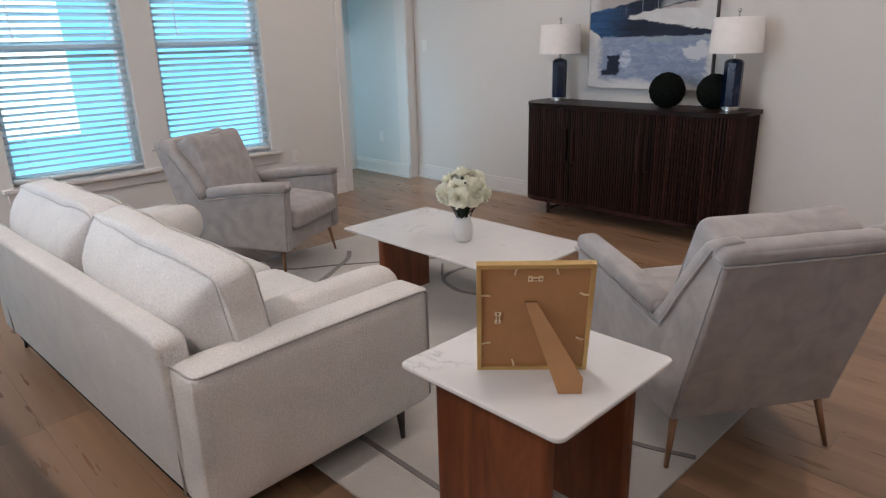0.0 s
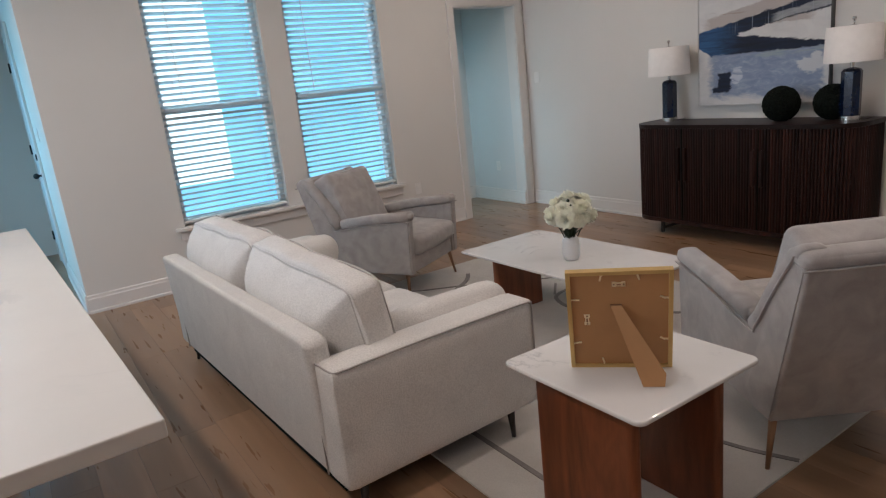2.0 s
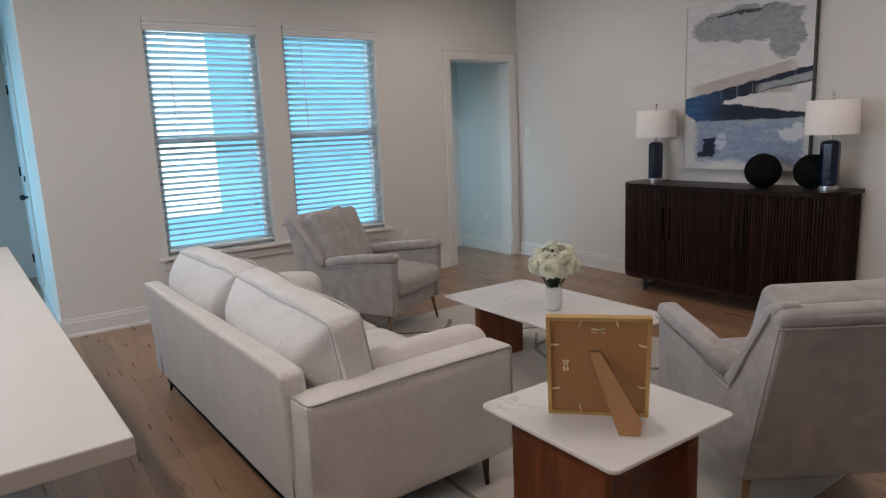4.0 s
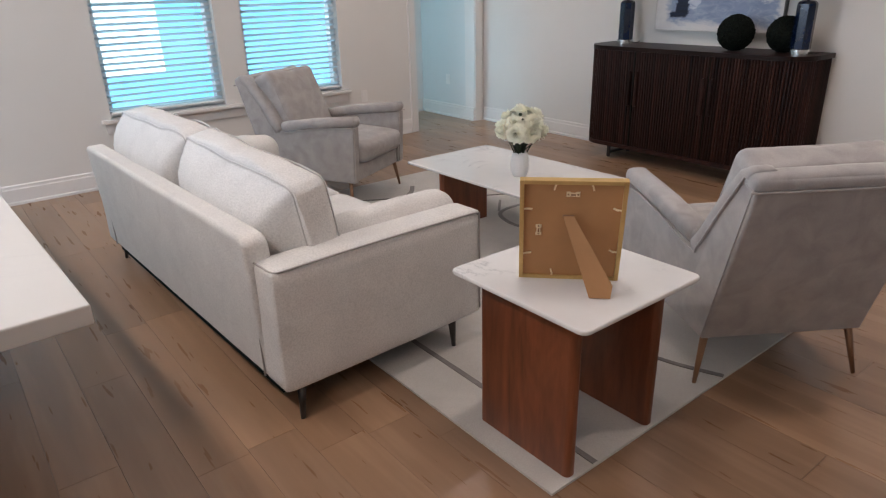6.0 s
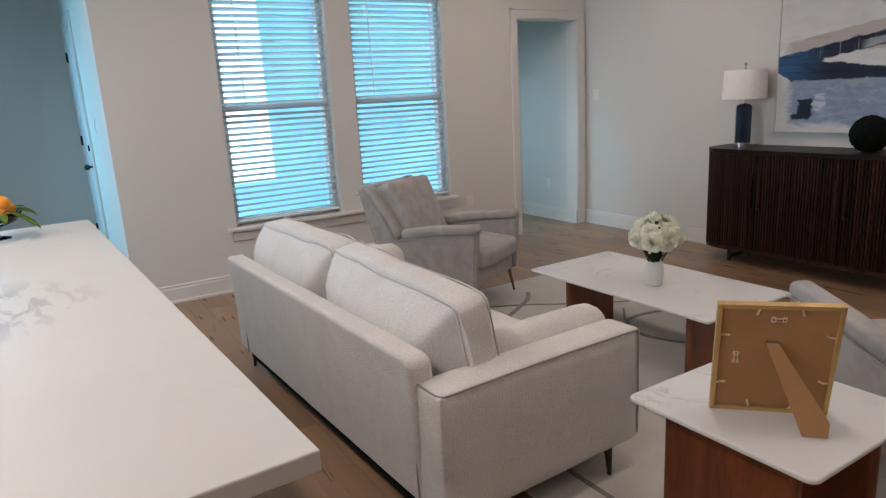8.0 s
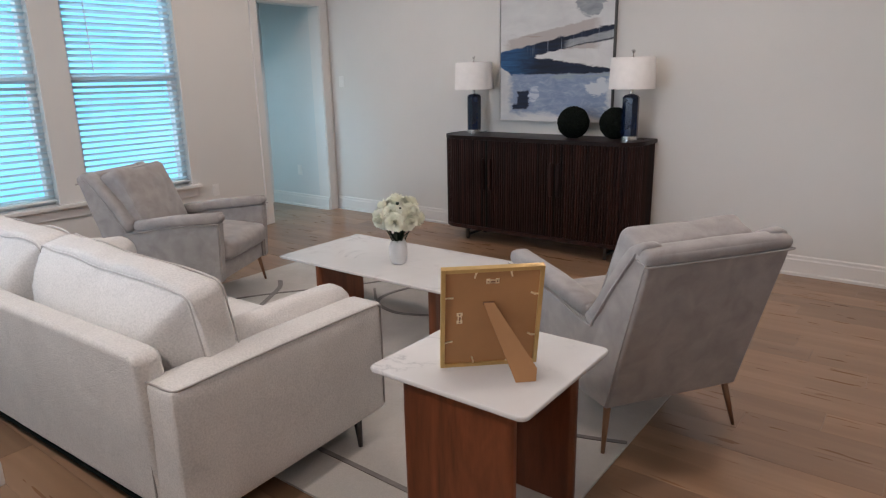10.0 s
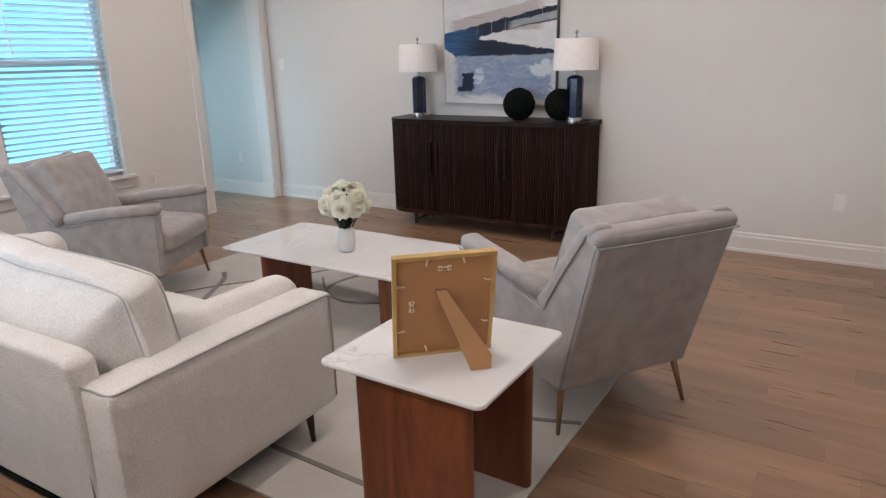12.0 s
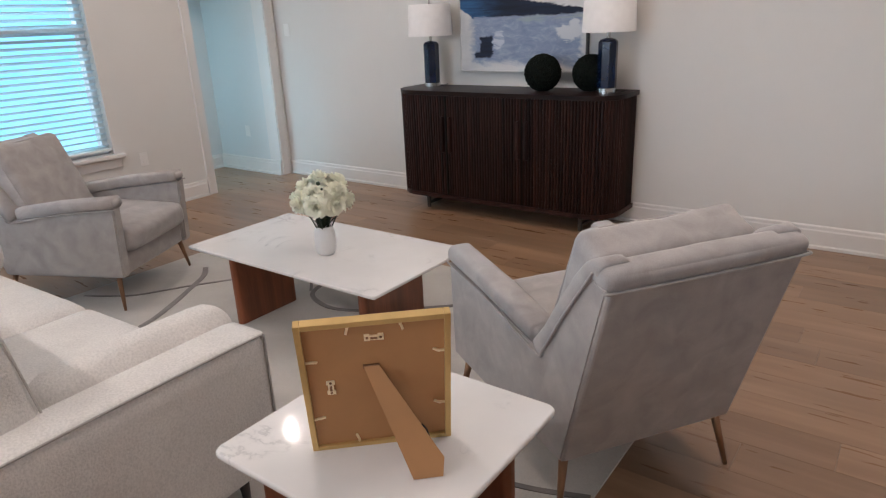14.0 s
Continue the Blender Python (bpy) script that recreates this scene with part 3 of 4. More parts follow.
def window(name, y0, y1):
    """A double-hung window behind the blinds."""
    w = thing(name, WALL_W - 0.105, (y0 + y1) / 2, 0, 0, "white vinyl double-hung window behind blinds", "window", "windows over the sofa", "structure")
    h = (y1 - y0) / 2
    for a, b in ((-h, -h + 0.045), (h - 0.045, h)):
        part("side_frame", box(-0.05, 0.03, a, b, WZ0, WZ1, 0.004), M_VINYL, w)
    part("head_frame", box(-0.05, 0.03, -h + 0.045, h - 0.045, WZ1 - 0.045, WZ1, 0.004), M_VINYL, w)
    part("bottom_rail", box(-0.05, 0.03, -h + 0.045, h - 0.045, WZ0, WZ0 + 0.06, 0.004), M_VINYL, w)
    part("meeting_rail", box(-0.04, 0.035, -h + 0.045, h - 0.045, MID - 0.022, MID + 0.022, 0.004), M_VINYL, w)
    for z0, z1 in ((WZ0 + 0.06, MID - 0.022), (MID + 0.022, WZ1 - 0.045)):
        g = part("pane", box(-0.012, -0.008, -h + 0.045, h - 0.045, z0, z1), M_GLASS, w)
        g.visible_shadow = False
    return w


window("window_1", *WIN[0])
window("window_2", *WIN[1])


def blind(y0, y1, tilt):
    """A wide-slat blind hung in the window reveal."""
    b = thing("window_blind", WALL_W - 0.035, (y0 + y1) / 2, 0, 0, "white faux-wood slatted blind, lowered with slats half open", "blind", "blinds in the windows")
    h = (y1 - y0) / 2 - 0.008
    ribs = [(0.0, WZ1 - 0.094), (0.040, WZ1 - 0.094), (0.044, WZ1 - 0.088), (0.044, WZ1 - 0.066), (0.038, WZ1 - 0.062), (0.044, WZ1 - 0.058), (0.044, WZ1 - 0.034), (0.038, WZ1 - 0.030), (0.050, WZ1 - 0.022), (0.054, WZ1 - 0.002), (0.0, WZ1 - 0.002)]
    part("valance", prism(ribs, -h - 0.004, h + 0.004, "y"), M_VALANCE, b, "white valance with two ribs")
    part("headrail", box(-0.045, -0.001, -h, h, WZ1 - 0.05, WZ1 - 0.004, 0.003), M_BLIND, b)
    part("bottom_bar", box(-0.028, 0.024, -h, h, WZ0 + 0.030, WZ0 + 0.050, 0.005), M_VALANCE, b)
    prof = [(-0.0255, 0.000), (-0.013, 0.0032), (0.0, 0.0044), (0.013, 0.0032), (0.0255, 0.000), (0.0255, -0.0026), (0.013, 0.0006), (0.0, 0.0018), (-0.013, 0.0006), (-0.0255, -0.0026)]
    me = to_mesh("slat", prism(prof, -h, h, "y"), M_BLIND)
    top, low, n = WZ1 - 0.112, WZ0 + 0.075, 37
    for i in range(n):
        z = low + (top - low) * i / (n - 1)
        s = new("slat", me)
        s.parent = b
        s.matrix_basis = pose(-0.006, 0, z, 0, tilt + random.uniform(-2, 2), 0) @ pose(0, 0, 0, random.uniform(-0.12, 0.12), 0, 0)
    for y in (-h + 0.13, h - 0.13):
        for x in (-0.031, 0.021):
            part("ladder_cord", cyl((x, y, low - 0.03), (x, y, top + 0.03), 0.0014, n=6), M_BLIND, b)
    part("tilt_wand", cyl((0.030, -h + 0.17, WZ1 - 0.07), (0.030, -h + 0.185, WZ1 - 0.92), 0.0042, n=8), M_VALANCE, b)
    part("lift_cord", cyl((0.028, h - 0.12, WZ1 - 0.07), (0.028, h - 0.115, WZ1 - 1.2), 0.0018, n=6), M_BLIND, b)
    return b


blind(*WIN[0], -26)
blind(*WIN[1], -26)


def wall_plate(name, m, label, slots):
    """A cover plate that faces local +y."""
    p = new(name)
    p.matrix_world = m
    tagged(p, label, "wall plate")
    part("plate", box(-0.036, 0.036, 0.0, 0.006, -0.058, 0.058, 0.003), M_PLATE, p)
    for z in slots:
        part("insert", box(-0.016, 0.016, 0.006, 0.0085, z - 0.014, z + 0.014, 0.003), M_PLATE, p)
    return p


wall_plate("power_outlet", pose(0.10, WALL_N, 0.43, 0, 0, 180), "white duplex power outlet on the wall", (-0.022, 0.022))
wall_plate("power_outlet", pose(WALL_W, 3.385, 0.45, 0, 0, -90), "white duplex power outlet beside the window", (-0.022, 0.022))
wall_plate("power_outlet", pose(-5.80, DOOR_Y[1] - 0.012, 0.43, 0, 0, 180), "white duplex power outlet in the hall", (-0.022, 0.022))
wall_plate("light_switch", pose(-5.16, WALL_N, 1.43, 0, 0, 180), "white rocker light switch near the corner", (0.0,))
wall_plate("light_switch", pose(-6.28, CORNER_Y, 1.42, 0, 0, 180), "white rocker light switch in the recess", (0.0,))

# entry door in the recess
door = thing("door_1", -7.47, CORNER_Y, 0, 0, "pale painted panel door with black hardware, closed", "door", "", "structure")
part("door_leaf", box(-0.44, 0.44, -0.012, 0.0, 0.01, 2.33, 0.003), M_DOOR, door)
for z0, z1 in ((0.22, 0.95), (1.12, 2.18)):
    for x0, x1 in ((-0.34, -0.05), (0.05, 0.34)):
        part("door_panel", box(x0, x1, -0.020, -0.012, z0, z1, 0.006), M_DOOR, door)
for x0, x1 in ((-0.54, -0.445), (0.445, 0.54)):
    part("door_casing", box(x0, x1, -0.022, 0.0, 0, 2.35, 0.004), M_TRIM, door)
part("door_casing_head", box(-0.54, 0.54, -0.022, 0.0, 2.35, 2.445, 0.004), M_TRIM, door)
for z in (0.3, 1.25, 2.1):
    part("hinge", box(-0.452, -0.432, -0.034, -0.012, z - 0.05, z + 0.05, 0.003), M_IRON, door)
knob = part("door_knob", cyl((0.385, -0.012, 1.02), (0.385, -0.02, 1.02), 0.032), M_IRON, door)
part("stem", cyl((0.385, -0.02, 1.02), (0.385, -0.05, 1.02), 0.011), M_IRON, knob)
part("grip", ball((0.385, -0.066, 1.02), 0.028, 3), M_IRON, knob, smooth=True)
part("deadbolt", cyl((0.385, -0.012, 1.20), (0.385, -0.032, 1.20), 0.03), M_IRON, door)

# recessed downlights in the ceiling
SPOTS = [(-4.05, 3.55, 14.0), (-1.35, 3.55, 9.6), (0.12, 2.95, 15.0), (-4.05, 1.5, 7.5), (-1.35, 1.5, 6.5)]
# unseen spots, added to light the sofa's back and side
SPOTS += [(x, -0.95, 18.0) for x in (-3.6, -2.4, -1.2)] + [(1.35, -2.6, 29.0)]
for x, y, watts in SPOTS:
    d = thing("downlight", x, y, CEIL, 0, "round white recessed ceiling downlight, lit", "downlight", "ceiling downlights")
    part("trim_ring", lathe([(0.037, -0.001), (0.085, -0.001), (0.085, -0.006), (0.058, -0.012), (0.037, -0.006), (0.037, -0.001)], 32), M_PLATE, d, smooth=True)
    part("lens", cyl((0, 0, -0.004), (0, 0, -0.001), 0.036, n=32), M_DOWNLIGHT, d)
    lamp = bpy.data.lights.new("downlight_lamp", "AREA")
    lamp.shape, lamp.size, lamp.energy, lamp.color = "DISK", 0.075, watts, LAMP if y > 0 or x > 0 else (1.0, 0.925, 0.86)
    lamp.spread = radians(168)
    lo = new("downlight_lamp", lamp)
    lo.matrix_world = look((x, y, CEIL - 0.016), (x, y, 0))

# ---- rug ----
RX0, RX1, RY0, RY1 = -3.92, -0.655, 1.09, 3.53
rug = thing("area_rug", 0, 0, 0, 0, "cream low-pile area rug with thin dark curved lines", "rug")
bm = bmesh.new()
NX, NY = 66, 50
grid = [[bm.verts.new((RX0 + (RX1 - RX0) * i / NX, RY0 + (RY1 - RY0) * j / NY, 0.010 + 0.0015 * noise.noise((i * 0.35, j * 0.35, 1)))) for j in range(NY + 1)] for i in range(NX + 1)]
for i in range(NX):
    for j in range(NY):
        bm.faces.new((grid[i][j], grid[i + 1][j], grid[i + 1][j + 1], grid[i][j + 1]))
edge = [grid[i][0] for i in range(NX + 1)] + [grid[NX][j] for j in range(1, NY + 1)] + [grid[i][NY] for i in range(NX - 1, -1, -1)] + [grid[0][j] for j in range(NY - 1, 0, -1)]
low = [bm.verts.new((v.co.x, v.co.y, 0.0006)) for v in edge]
for i in range(len(edge)):
    j = (i + 1) % len(edge)
    bm.faces.new((edge[j], edge[i], low[i], low[j]))
part("woven_mat", bm, M_RUG, rug, smooth=False)


def ribbon(points, width, z=0.0135):
    pts = smooth_line([(x, y, z) for x, y in points], 8)
    own = bmesh.new()
    rows = []
    for i, p in enumerate(pts):
        t = (pts[min(i + 1, len(pts) - 1)] - pts[max(i - 1, 0)]).normalized()
        s = Vector((-t.y, t.x, 0)) * width / 2
        d = Vector((0, 0, -0.006))
        rows.append([own.verts.new(q) for q in (p + s, p - s, p - s + d, p + s + d)])
    for a, b in zip(rows, rows[1:]):
        for k in range(4):
            own.faces.new((a[k], a[(k + 1) % 4], b[(k + 1) % 4], b[k]))
    bmesh.ops.recalc_face_normals(own, faces=list(own.faces))
    return own


LINES = [
    ([(-3.90, 1.33), (-2.6, 1.325), (-1.67, 1.315), (-1.2, 1.31), (-0.66, 1.30)], 0.022),
    ([(-3.86, 2.05), (-3.62, 2.19), (-3.50, 2.36), (-3.40, 2.52), (-3.05, 3.0), (-2.85, 3.4)], 0.018),
    ([(-3.62, 2.72), (-3.50, 2.62), (-3.40, 2.47), (-3.28, 2.27), (-3.17, 2.05), (-3.12, 1.80), (-3.16, 1.50)], 0.034),
    ([(-2.55, 3.50), (-2.72, 3.05), (-2.70, 2.80), (-2.52, 2.70), (-2.34, 2.72), (-2.12, 2.86), (-1.75, 3.20), (-1.62, 3.5)], 0.028),
    ([(-2.90, 2.98), (-2.72, 2.80)], 0.018),
    ([(-1.55, 1.90), (-1.2, 1.95), (-0.88, 2.00), (-0.66, 2.075)], 0.022),
    ([(-0.66, 2.62), (-1.3, 2.72), (-1.75, 2.98), (-1.95, 3.3)], 0.020),
]
for pts, w in LINES:
    part("woven_line", ribbon(pts, w), M_RUGLINE, rug, "thin dark grey woven line")

# ---- tables ----


def stone_top(name, sx, sy, z, th, parent, r=0.045):
    own = prism(rounded_rect(-sx / 2, sx / 2, -sy / 2, sy / 2, r, 8), z - th, z, "z")
    rim = [e for e in own.edges if abs(e.verts[0].co.z - e.verts[1].co.z) < 1e-6]
    bmesh.ops.bevel(own, geom=rim, offset=0.006, segments=3, profile=0.5, affect="EDGES")
    return part(name, own, M_MARBLE, parent, "white marble top with soft grey veins")


def slab_leg(along, length, thick, height, centre, parent, base):
    """An upright panel with rounded narrow ends."""
    cx, cy = centre
    sx, sy = (length, thick) if along == "x" else (thick, length)
    own = prism(rounded_rect(cx - sx / 2, cx + sx / 2, cy - sy / 2, cy + sy / 2, thick * 0.42, 6), base, height, "z")
    return part("panel_leg", own, M_WALNUT, parent, "reddish walnut veneer panel")


et = thing("end_table", -0.892, 1.418, 0, 0, "square marble-topped end table on two walnut panels", "table")
stone_top("tabletop", 0.585, 0.578, 0.575, 0.016, et, 0.030)
slab_leg("x", 0.410, 0.045, 0.559, (0.020, -0.225), et, 0.012)
slab_leg("x", 0.410, 0.045, 0.559, (0.020, 0.180), et, 0.012)
part("stretcher", box(-0.180, 0.220, -0.2, 0.158, 0.54, 0.559), M_WALNUT, et)

ct = thing("coffee_table", -2.374, 2.617, 0, 0, "low rectangular marble-topped coffee table on walnut panels", "table")
stone_top("tabletop", 1.315, 0.70, 0.400, 0.016, ct, 0.014)
slab_leg("y", 0.38, 0.05, 0.384, (-0.345, -0.130), ct, 0.012)
slab_leg("y", 0.44, 0.05, 0.384, (0.455, -0.010), ct, 0.012)

# ---- sofa ----
SX0, SX1 = -3.655, -1.500
sofa = thing("sofa", (SX0 + SX1) / 2 + 0.005, 1.055, 0, 2.1, "cream boucle two-cushion sofa with piped arms and black legs", "sofa")
HW = (SX1 - SX0) / 2
YB, YF = 0.615 - 1.08, 1.555 - 1.08
for s in (-1, 1):
    a, b = sorted((s * HW, s * (HW - 0.165)))
    own = cushion(b - a, YF - YB, 0.47, 0.022, (0.006, 0.0, 0.010), 9)
    own.transform(Matrix.Translation(((a + b) / 2, (YF + YB) / 2, 0.135 + 0.235)))
    arm = part("arm", own, M_SOFA, sofa, smooth=True)
    x = s * (HW - 0.001)
    xi = s * (HW - 0.163)
    top = 0.606
    part("piping", tube(smooth_line([(xi, YB - 0.003, 0.145), (xi, YB - 0.003, 0.50), (xi, YB - 0.001, 0.592), (s * (HW - 0.10), YB + 0.004, 0.6015), (s * (HW - 0.045), YB + 0.005, 0.6005), (s * (HW - 0.012), YB + 0.018, 0.5985), (s * (HW - 0.003), YB + 0.06, 0.6005), (x, YB + 0.14, 0.603), (x, 0, top - 0.002), (x, YF - 0.07, top - 0.008), (x, YF - 0.024, top - 0.017), (x, YF - 0.013, top - 0.05), (x, YF - 0.013, 0.16)], 6), 0.0038), M_PIPING_SHADED, arm, smooth=True)
# raked, softly padded back frame between the arms, with one tuft pulled in
own = cushion(2 * HW - 0.178, 0.098, 0.560, 0.022, (0, 0.004, 0.0), 56, 0.0014, 4)
for v in own.verts:
    lean = -0.062 * v.co.z
    if v.co.z > 0:
        # the top corner is cut back towards the arm
        v.co.z -= 0.45 * max(0.0, v.co.x - (HW - 0.130)) * v.co.z / 0.28
    if v.co.y < 0:
        d2 = ((v.co.x - 0.660) / 0.026) ** 2 + ((v.co.z - 0.055) / 0.034) ** 2
        lean += 0.013 * math.exp(-d2)
    v.co = Vector((v.co.x - 0.0445, YB + 0.036 + v.co.y + lean, 0.415 + v.co.z))
part("back_frame", own, M_SOFA, sofa, smooth=True)
part("seat_deck", box(-HW + 0.16, HW - 0.16, YB + 0.04, YF - 0.01, 0.135, 0.29, 0.02), M_SOFA, sofa)
# under-cloth lowered into a black block that imitates the shadow on the floor
part("dust_cover", box(-HW + 0.10, HW - 0.10, YB + 0.030, YF - 0.10, 0.088, 0.138), M_MOSS_SHADE, sofa, "black under-cloth, hung low to stand for the shade under the sofa")
CW = (2 * HW - 0.33) / 2


def puff(p):
    """The rear face stands out between its seams, so that the boxing is narrow along the top and the ends."""
    if p.y > 0:
        return p
    t = max(max(0.0, min(1.0, (p.z - 0.07) / 0.15)) ** 1.6, max(0.0, min(1.0, (abs(p.x) - CW / 2 + 0.10) / 0.09)) ** 1.6)
    return Vector((p.x, p.y * (1 - 0.88 * t), p.z))


def slump(p, s):
    """A worn-in back cushion: the crown sags towards its ends and the outer end swells over the arm."""
    outer = s * p.x / (CW / 2)
    up = max(0.0, min(1.0, (p.z + 0.12) / 0.355))
    drop = (0.036 + 0.022 * outer if s > 0 else 0.014 + 0.010 * max(0, outer)) + 0.012 * outer ** 8 + 0.004 * math.sin(p.x * 17 + s)
    swell = 0.034 * max(0, outer) ** 2 * (1 - 0.35 * up)
    return Vector((p.x + s * swell, p.y - 0.018 * up * (1 - outer * outer), p.z - up * drop))


for i, s in enumerate((-1, 1)):
    own = cushion(CW - 0.006, 0.72, 0.165, 0.05, (0, 0.01, 0.018), 11, 0.003, i)
    part("seat_cushion", own, M_SOFA, sofa, smooth=True, m=pose(s * CW / 2, 0.125, 0.372))
    own = cushion(CW + 0.004, 0.252, 0.470, 0.040, (0.012, 0.022, 0.026), 26, 0.011, 5 + i)
    for v in own.verts:
        v.co = puff(v.co)
        v.co = slump(v.co, s)
    cu = part("back_cushion", own, M_SOFA, sofa, smooth=True, m=pose(s * CW / 2 + s * 0.006, -0.252, 0.664, 9, 0, 0))
    for yy in (-0.117, 0.117):
        ring = rounded_rect(-CW / 2 + 0.003, CW / 2 - 0.003, -0.229, 0.232, 0.034, 8)
        n = len(ring)
        full = []
        for k in range(n):
            (ax_, az_), (bx_, bz_) = ring[k], ring[(k + 1) % n]
            m_ = max(1, int(math.hypot(bx_ - ax_, bz_ - az_) / 0.05))
            full += [(ax_ + (bx_ - ax_) * j / m_, az_ + (bz_ - az_) * j / m_) for j in range(m_)]
        pts = [slump(puff(Vector((px, yy, pz + 0.003 * math.sin(px * 23)))), s) for px, pz in full]
        part("piping", tube(pts, 0.0034, True), M_SEAM_SHADED, cu, smooth=True)
    own = cushion(0.185, 0.64, 0.215, 0.092, (0.004, 0.0, 0.006), 11, 0.003, 9 + i)
    part("bolster", own, M_SOFA, sofa, smooth=True, m=pose(s * (HW - 0.165 - 0.095), 0.205, 0.532))
for sx in (-1, 1):
    for y in (YB + 0.075, YF - 0.145):
        oy = -0.015 if y < 0 else 0.0
        part("leg", cyl((sx * (HW - 0.036), y, 0.14), (sx * (HW - 0.026), y + oy, 0.001 if y < 0 else 0.012), 0.018, 0.009, 14), M_BLACK, sofa, "slim tapered black leg", smooth=True)

# ---- armchairs ----


def armchair(name, x, y, angle, label):
    """Local +x is the way the chair faces; the origin lies under the low point of the arms."""
    ch = thing(name, x, y, 0, angle, label, "armchair", "pair of armchairs")
    UF, UB = 0.665, -0.12

    def hw(u):
        return 0.318 + 0.040 * max(0, min(1, (u - UB) / 0.78))

    outline = [(UF, 0.602), (0.645, 0.205), (UB, 0.195), (-0.318, 0.838), (-0.225, 0.868), (0.002, 0.530)]
    for s in (-1, 1):
        own = prism(outline, 0.0, 1.0, "y", 0)
        bmesh.ops.subdivide_edges(own, edges=[e for e in own.edges if abs(e.verts[0].co.y - e.verts[1].co.y) < 0.5], cuts=3)
        for v in own.verts:
            v.co.y = s * (hw(v.co.x) - 0.065 * (1 - v.co.y))
        bmesh.ops.recalc_face_normals(own, faces=list(own.faces))
        bmesh.ops.bevel(own, geom=[e for e in own.edges if e.calc_length() > 0 and len(e.link_faces) == 2 and e.calc_face_angle(0) > 0.4], offset=0.010, segments=2, affect="EDGES")
        part("side_panel", own, M_VELVET, ch)
        # padded rail over the arm, then up the wing
        rail = [(UF + 0.006, 0.628), (0.33, 0.598), (0.040, 0.556)]
        own = bmesh.new()
        n = 14
        ring = [(math.copysign(abs(math.cos(a)) ** 0.6, math.cos(a)) * 0.050, math.copysign(abs(math.sin(a)) ** 0.6, math.sin(a)) * 0.034) for a in [2 * math.pi * k / n for k in range(n)]]

        def sweep(path, bmx, across=0.042):
            rows = []
            for i, (u, z) in enumerate(path):
                a, b = path[max(i - 1, 0)], path[min(i + 1, len(path) - 1)]
                d = Vector((b[0] - a[0], 0, b[1] - a[1])).normalized()
                nn = Vector((-d.z, 0, d.x))
                c = Vector((u, s * (hw(u) - across), z))
                rows.append([bmx.verts.new(c + Vector((0, p, 0)) + nn * q) for p, q in ring])
            for a, b in zip(rows, rows[1:]):
                for k in range(n):
                    bmx.faces.new((a[k], a[(k + 1) % n], b[(k + 1) % n], b[k]))
            bmx.faces.new(rows[0])
            bmx.faces.new(rows[-1][::-1])
            bmesh.ops.recalc_face_normals(bmx, faces=list(bmx.faces))
            rim = [e for e in bmx.edges if len({len(f.verts) for f in e.link_faces}) == 2]
            bmesh.ops.bevel(bmx, geom=rim, offset=0.016, segments=3, affect="EDGES")
            return bmx

        part("arm_pad", sweep(rail, own), M_VELVET, ch, smooth=True)
        part("wing_pad", sweep([(0.030, 0.515), (-0.03, 0.585), (-0.10, 0.69), (-0.185, 0.805), (-0.232, 0.856), (-0.262, 0.872), (-0.300, 0.862)], bmesh.new()), M_VELVET, ch, smooth=True)
        pz = [(UF + 0.004, 0.594), (0.33, 0.564), (0.02, 0.512), (-0.03, 0.545), (-0.12, 0.68), (-0.265, 0.868)]
        part("piping", tube(smooth_line([(u, s * (hw(u) + 0.010), z) for u, z in pz], 5), 0.0042, n=6), M_VELVET, ch, smooth=True)
    # raked back
    w = hw(UB) - 0.004
    own = prism([(UB - 0.002, 0.197), (-0.324, 0.842), (-0.225, 0.868), (0.02, 0.25)], -w, w, "y", 0.012, 3)
    part("back_panel", own, M_VELVET, ch, "grey velvet raked back")
    own = cushion(0.086, 2 * w + 0.024, 0.060, 0.027, (0.003, 0.0, 0.006), 13, 0.004, 3)
    roll = part("back_roll", own, M_VELVET, ch, smooth=True, m=pose(-0.286, 0, 0.860, 0, -14, 0))
    part("piping", tube(smooth_line([(-0.270, -w - 0.008, 0.846), (-0.312, -w - 0.006, 0.836), (-0.327, -w + 0.012, 0.832), (-0.329, 0, 0.831), (-0.327, w - 0.012, 0.832), (-0.312, w + 0.006, 0.836), (-0.270, w + 0.008, 0.846)], 6), 0.0045, n=6), M_VELVET, ch, smooth=True)
    part("seat_base", box(-0.08, 0.63, -0.285, 0.285, 0.205, 0.345, 0.015), M_VELVET, ch)
    own = cushion(0.70, 0.575, 0.145, 0.05, (0.02, 0.0, 0.020), 11, 0.003, 1)
    part("seat_cushion", own, M_VELVET, ch, smooth=True, m=pose(0.335, 0, 0.415, 0, 3, 0))
    own = cushion(0.17, 0.515, 0.530, 0.045, (0.03, 0.0, 0.010), 18, 0.010, 2)
    for v in own.verts:
        # pointed upper corners
        ear = max(0.0, abs(v.co.y) / 0.257 - 0.72) * max(0.0, v.co.z / 0.265 - 0.6)
        v.co += Vector((0, math.copysign(0.16 * ear, v.co.y), 0.12 * ear))
    bc = part("back_cushion", own, M_VELVET, ch, smooth=True, m=pose(-0.040, 0, 0.652, 0, -23, 0))
    part("piping", tube([(0.068, py, pz) for py, pz in rounded_rect(-0.250, 0.250, -0.250, 0.252, 0.030, 6)], 0.0042, True, 6), M_VELVET, bc, smooth=True)
    part("piping", tube([(-0.068, py, pz) for py, pz in rounded_rect(-0.250, 0.250, -0.250, 0.252, 0.030, 6)], 0.0042, True, 6), M_VELVET, bc, smooth=True)
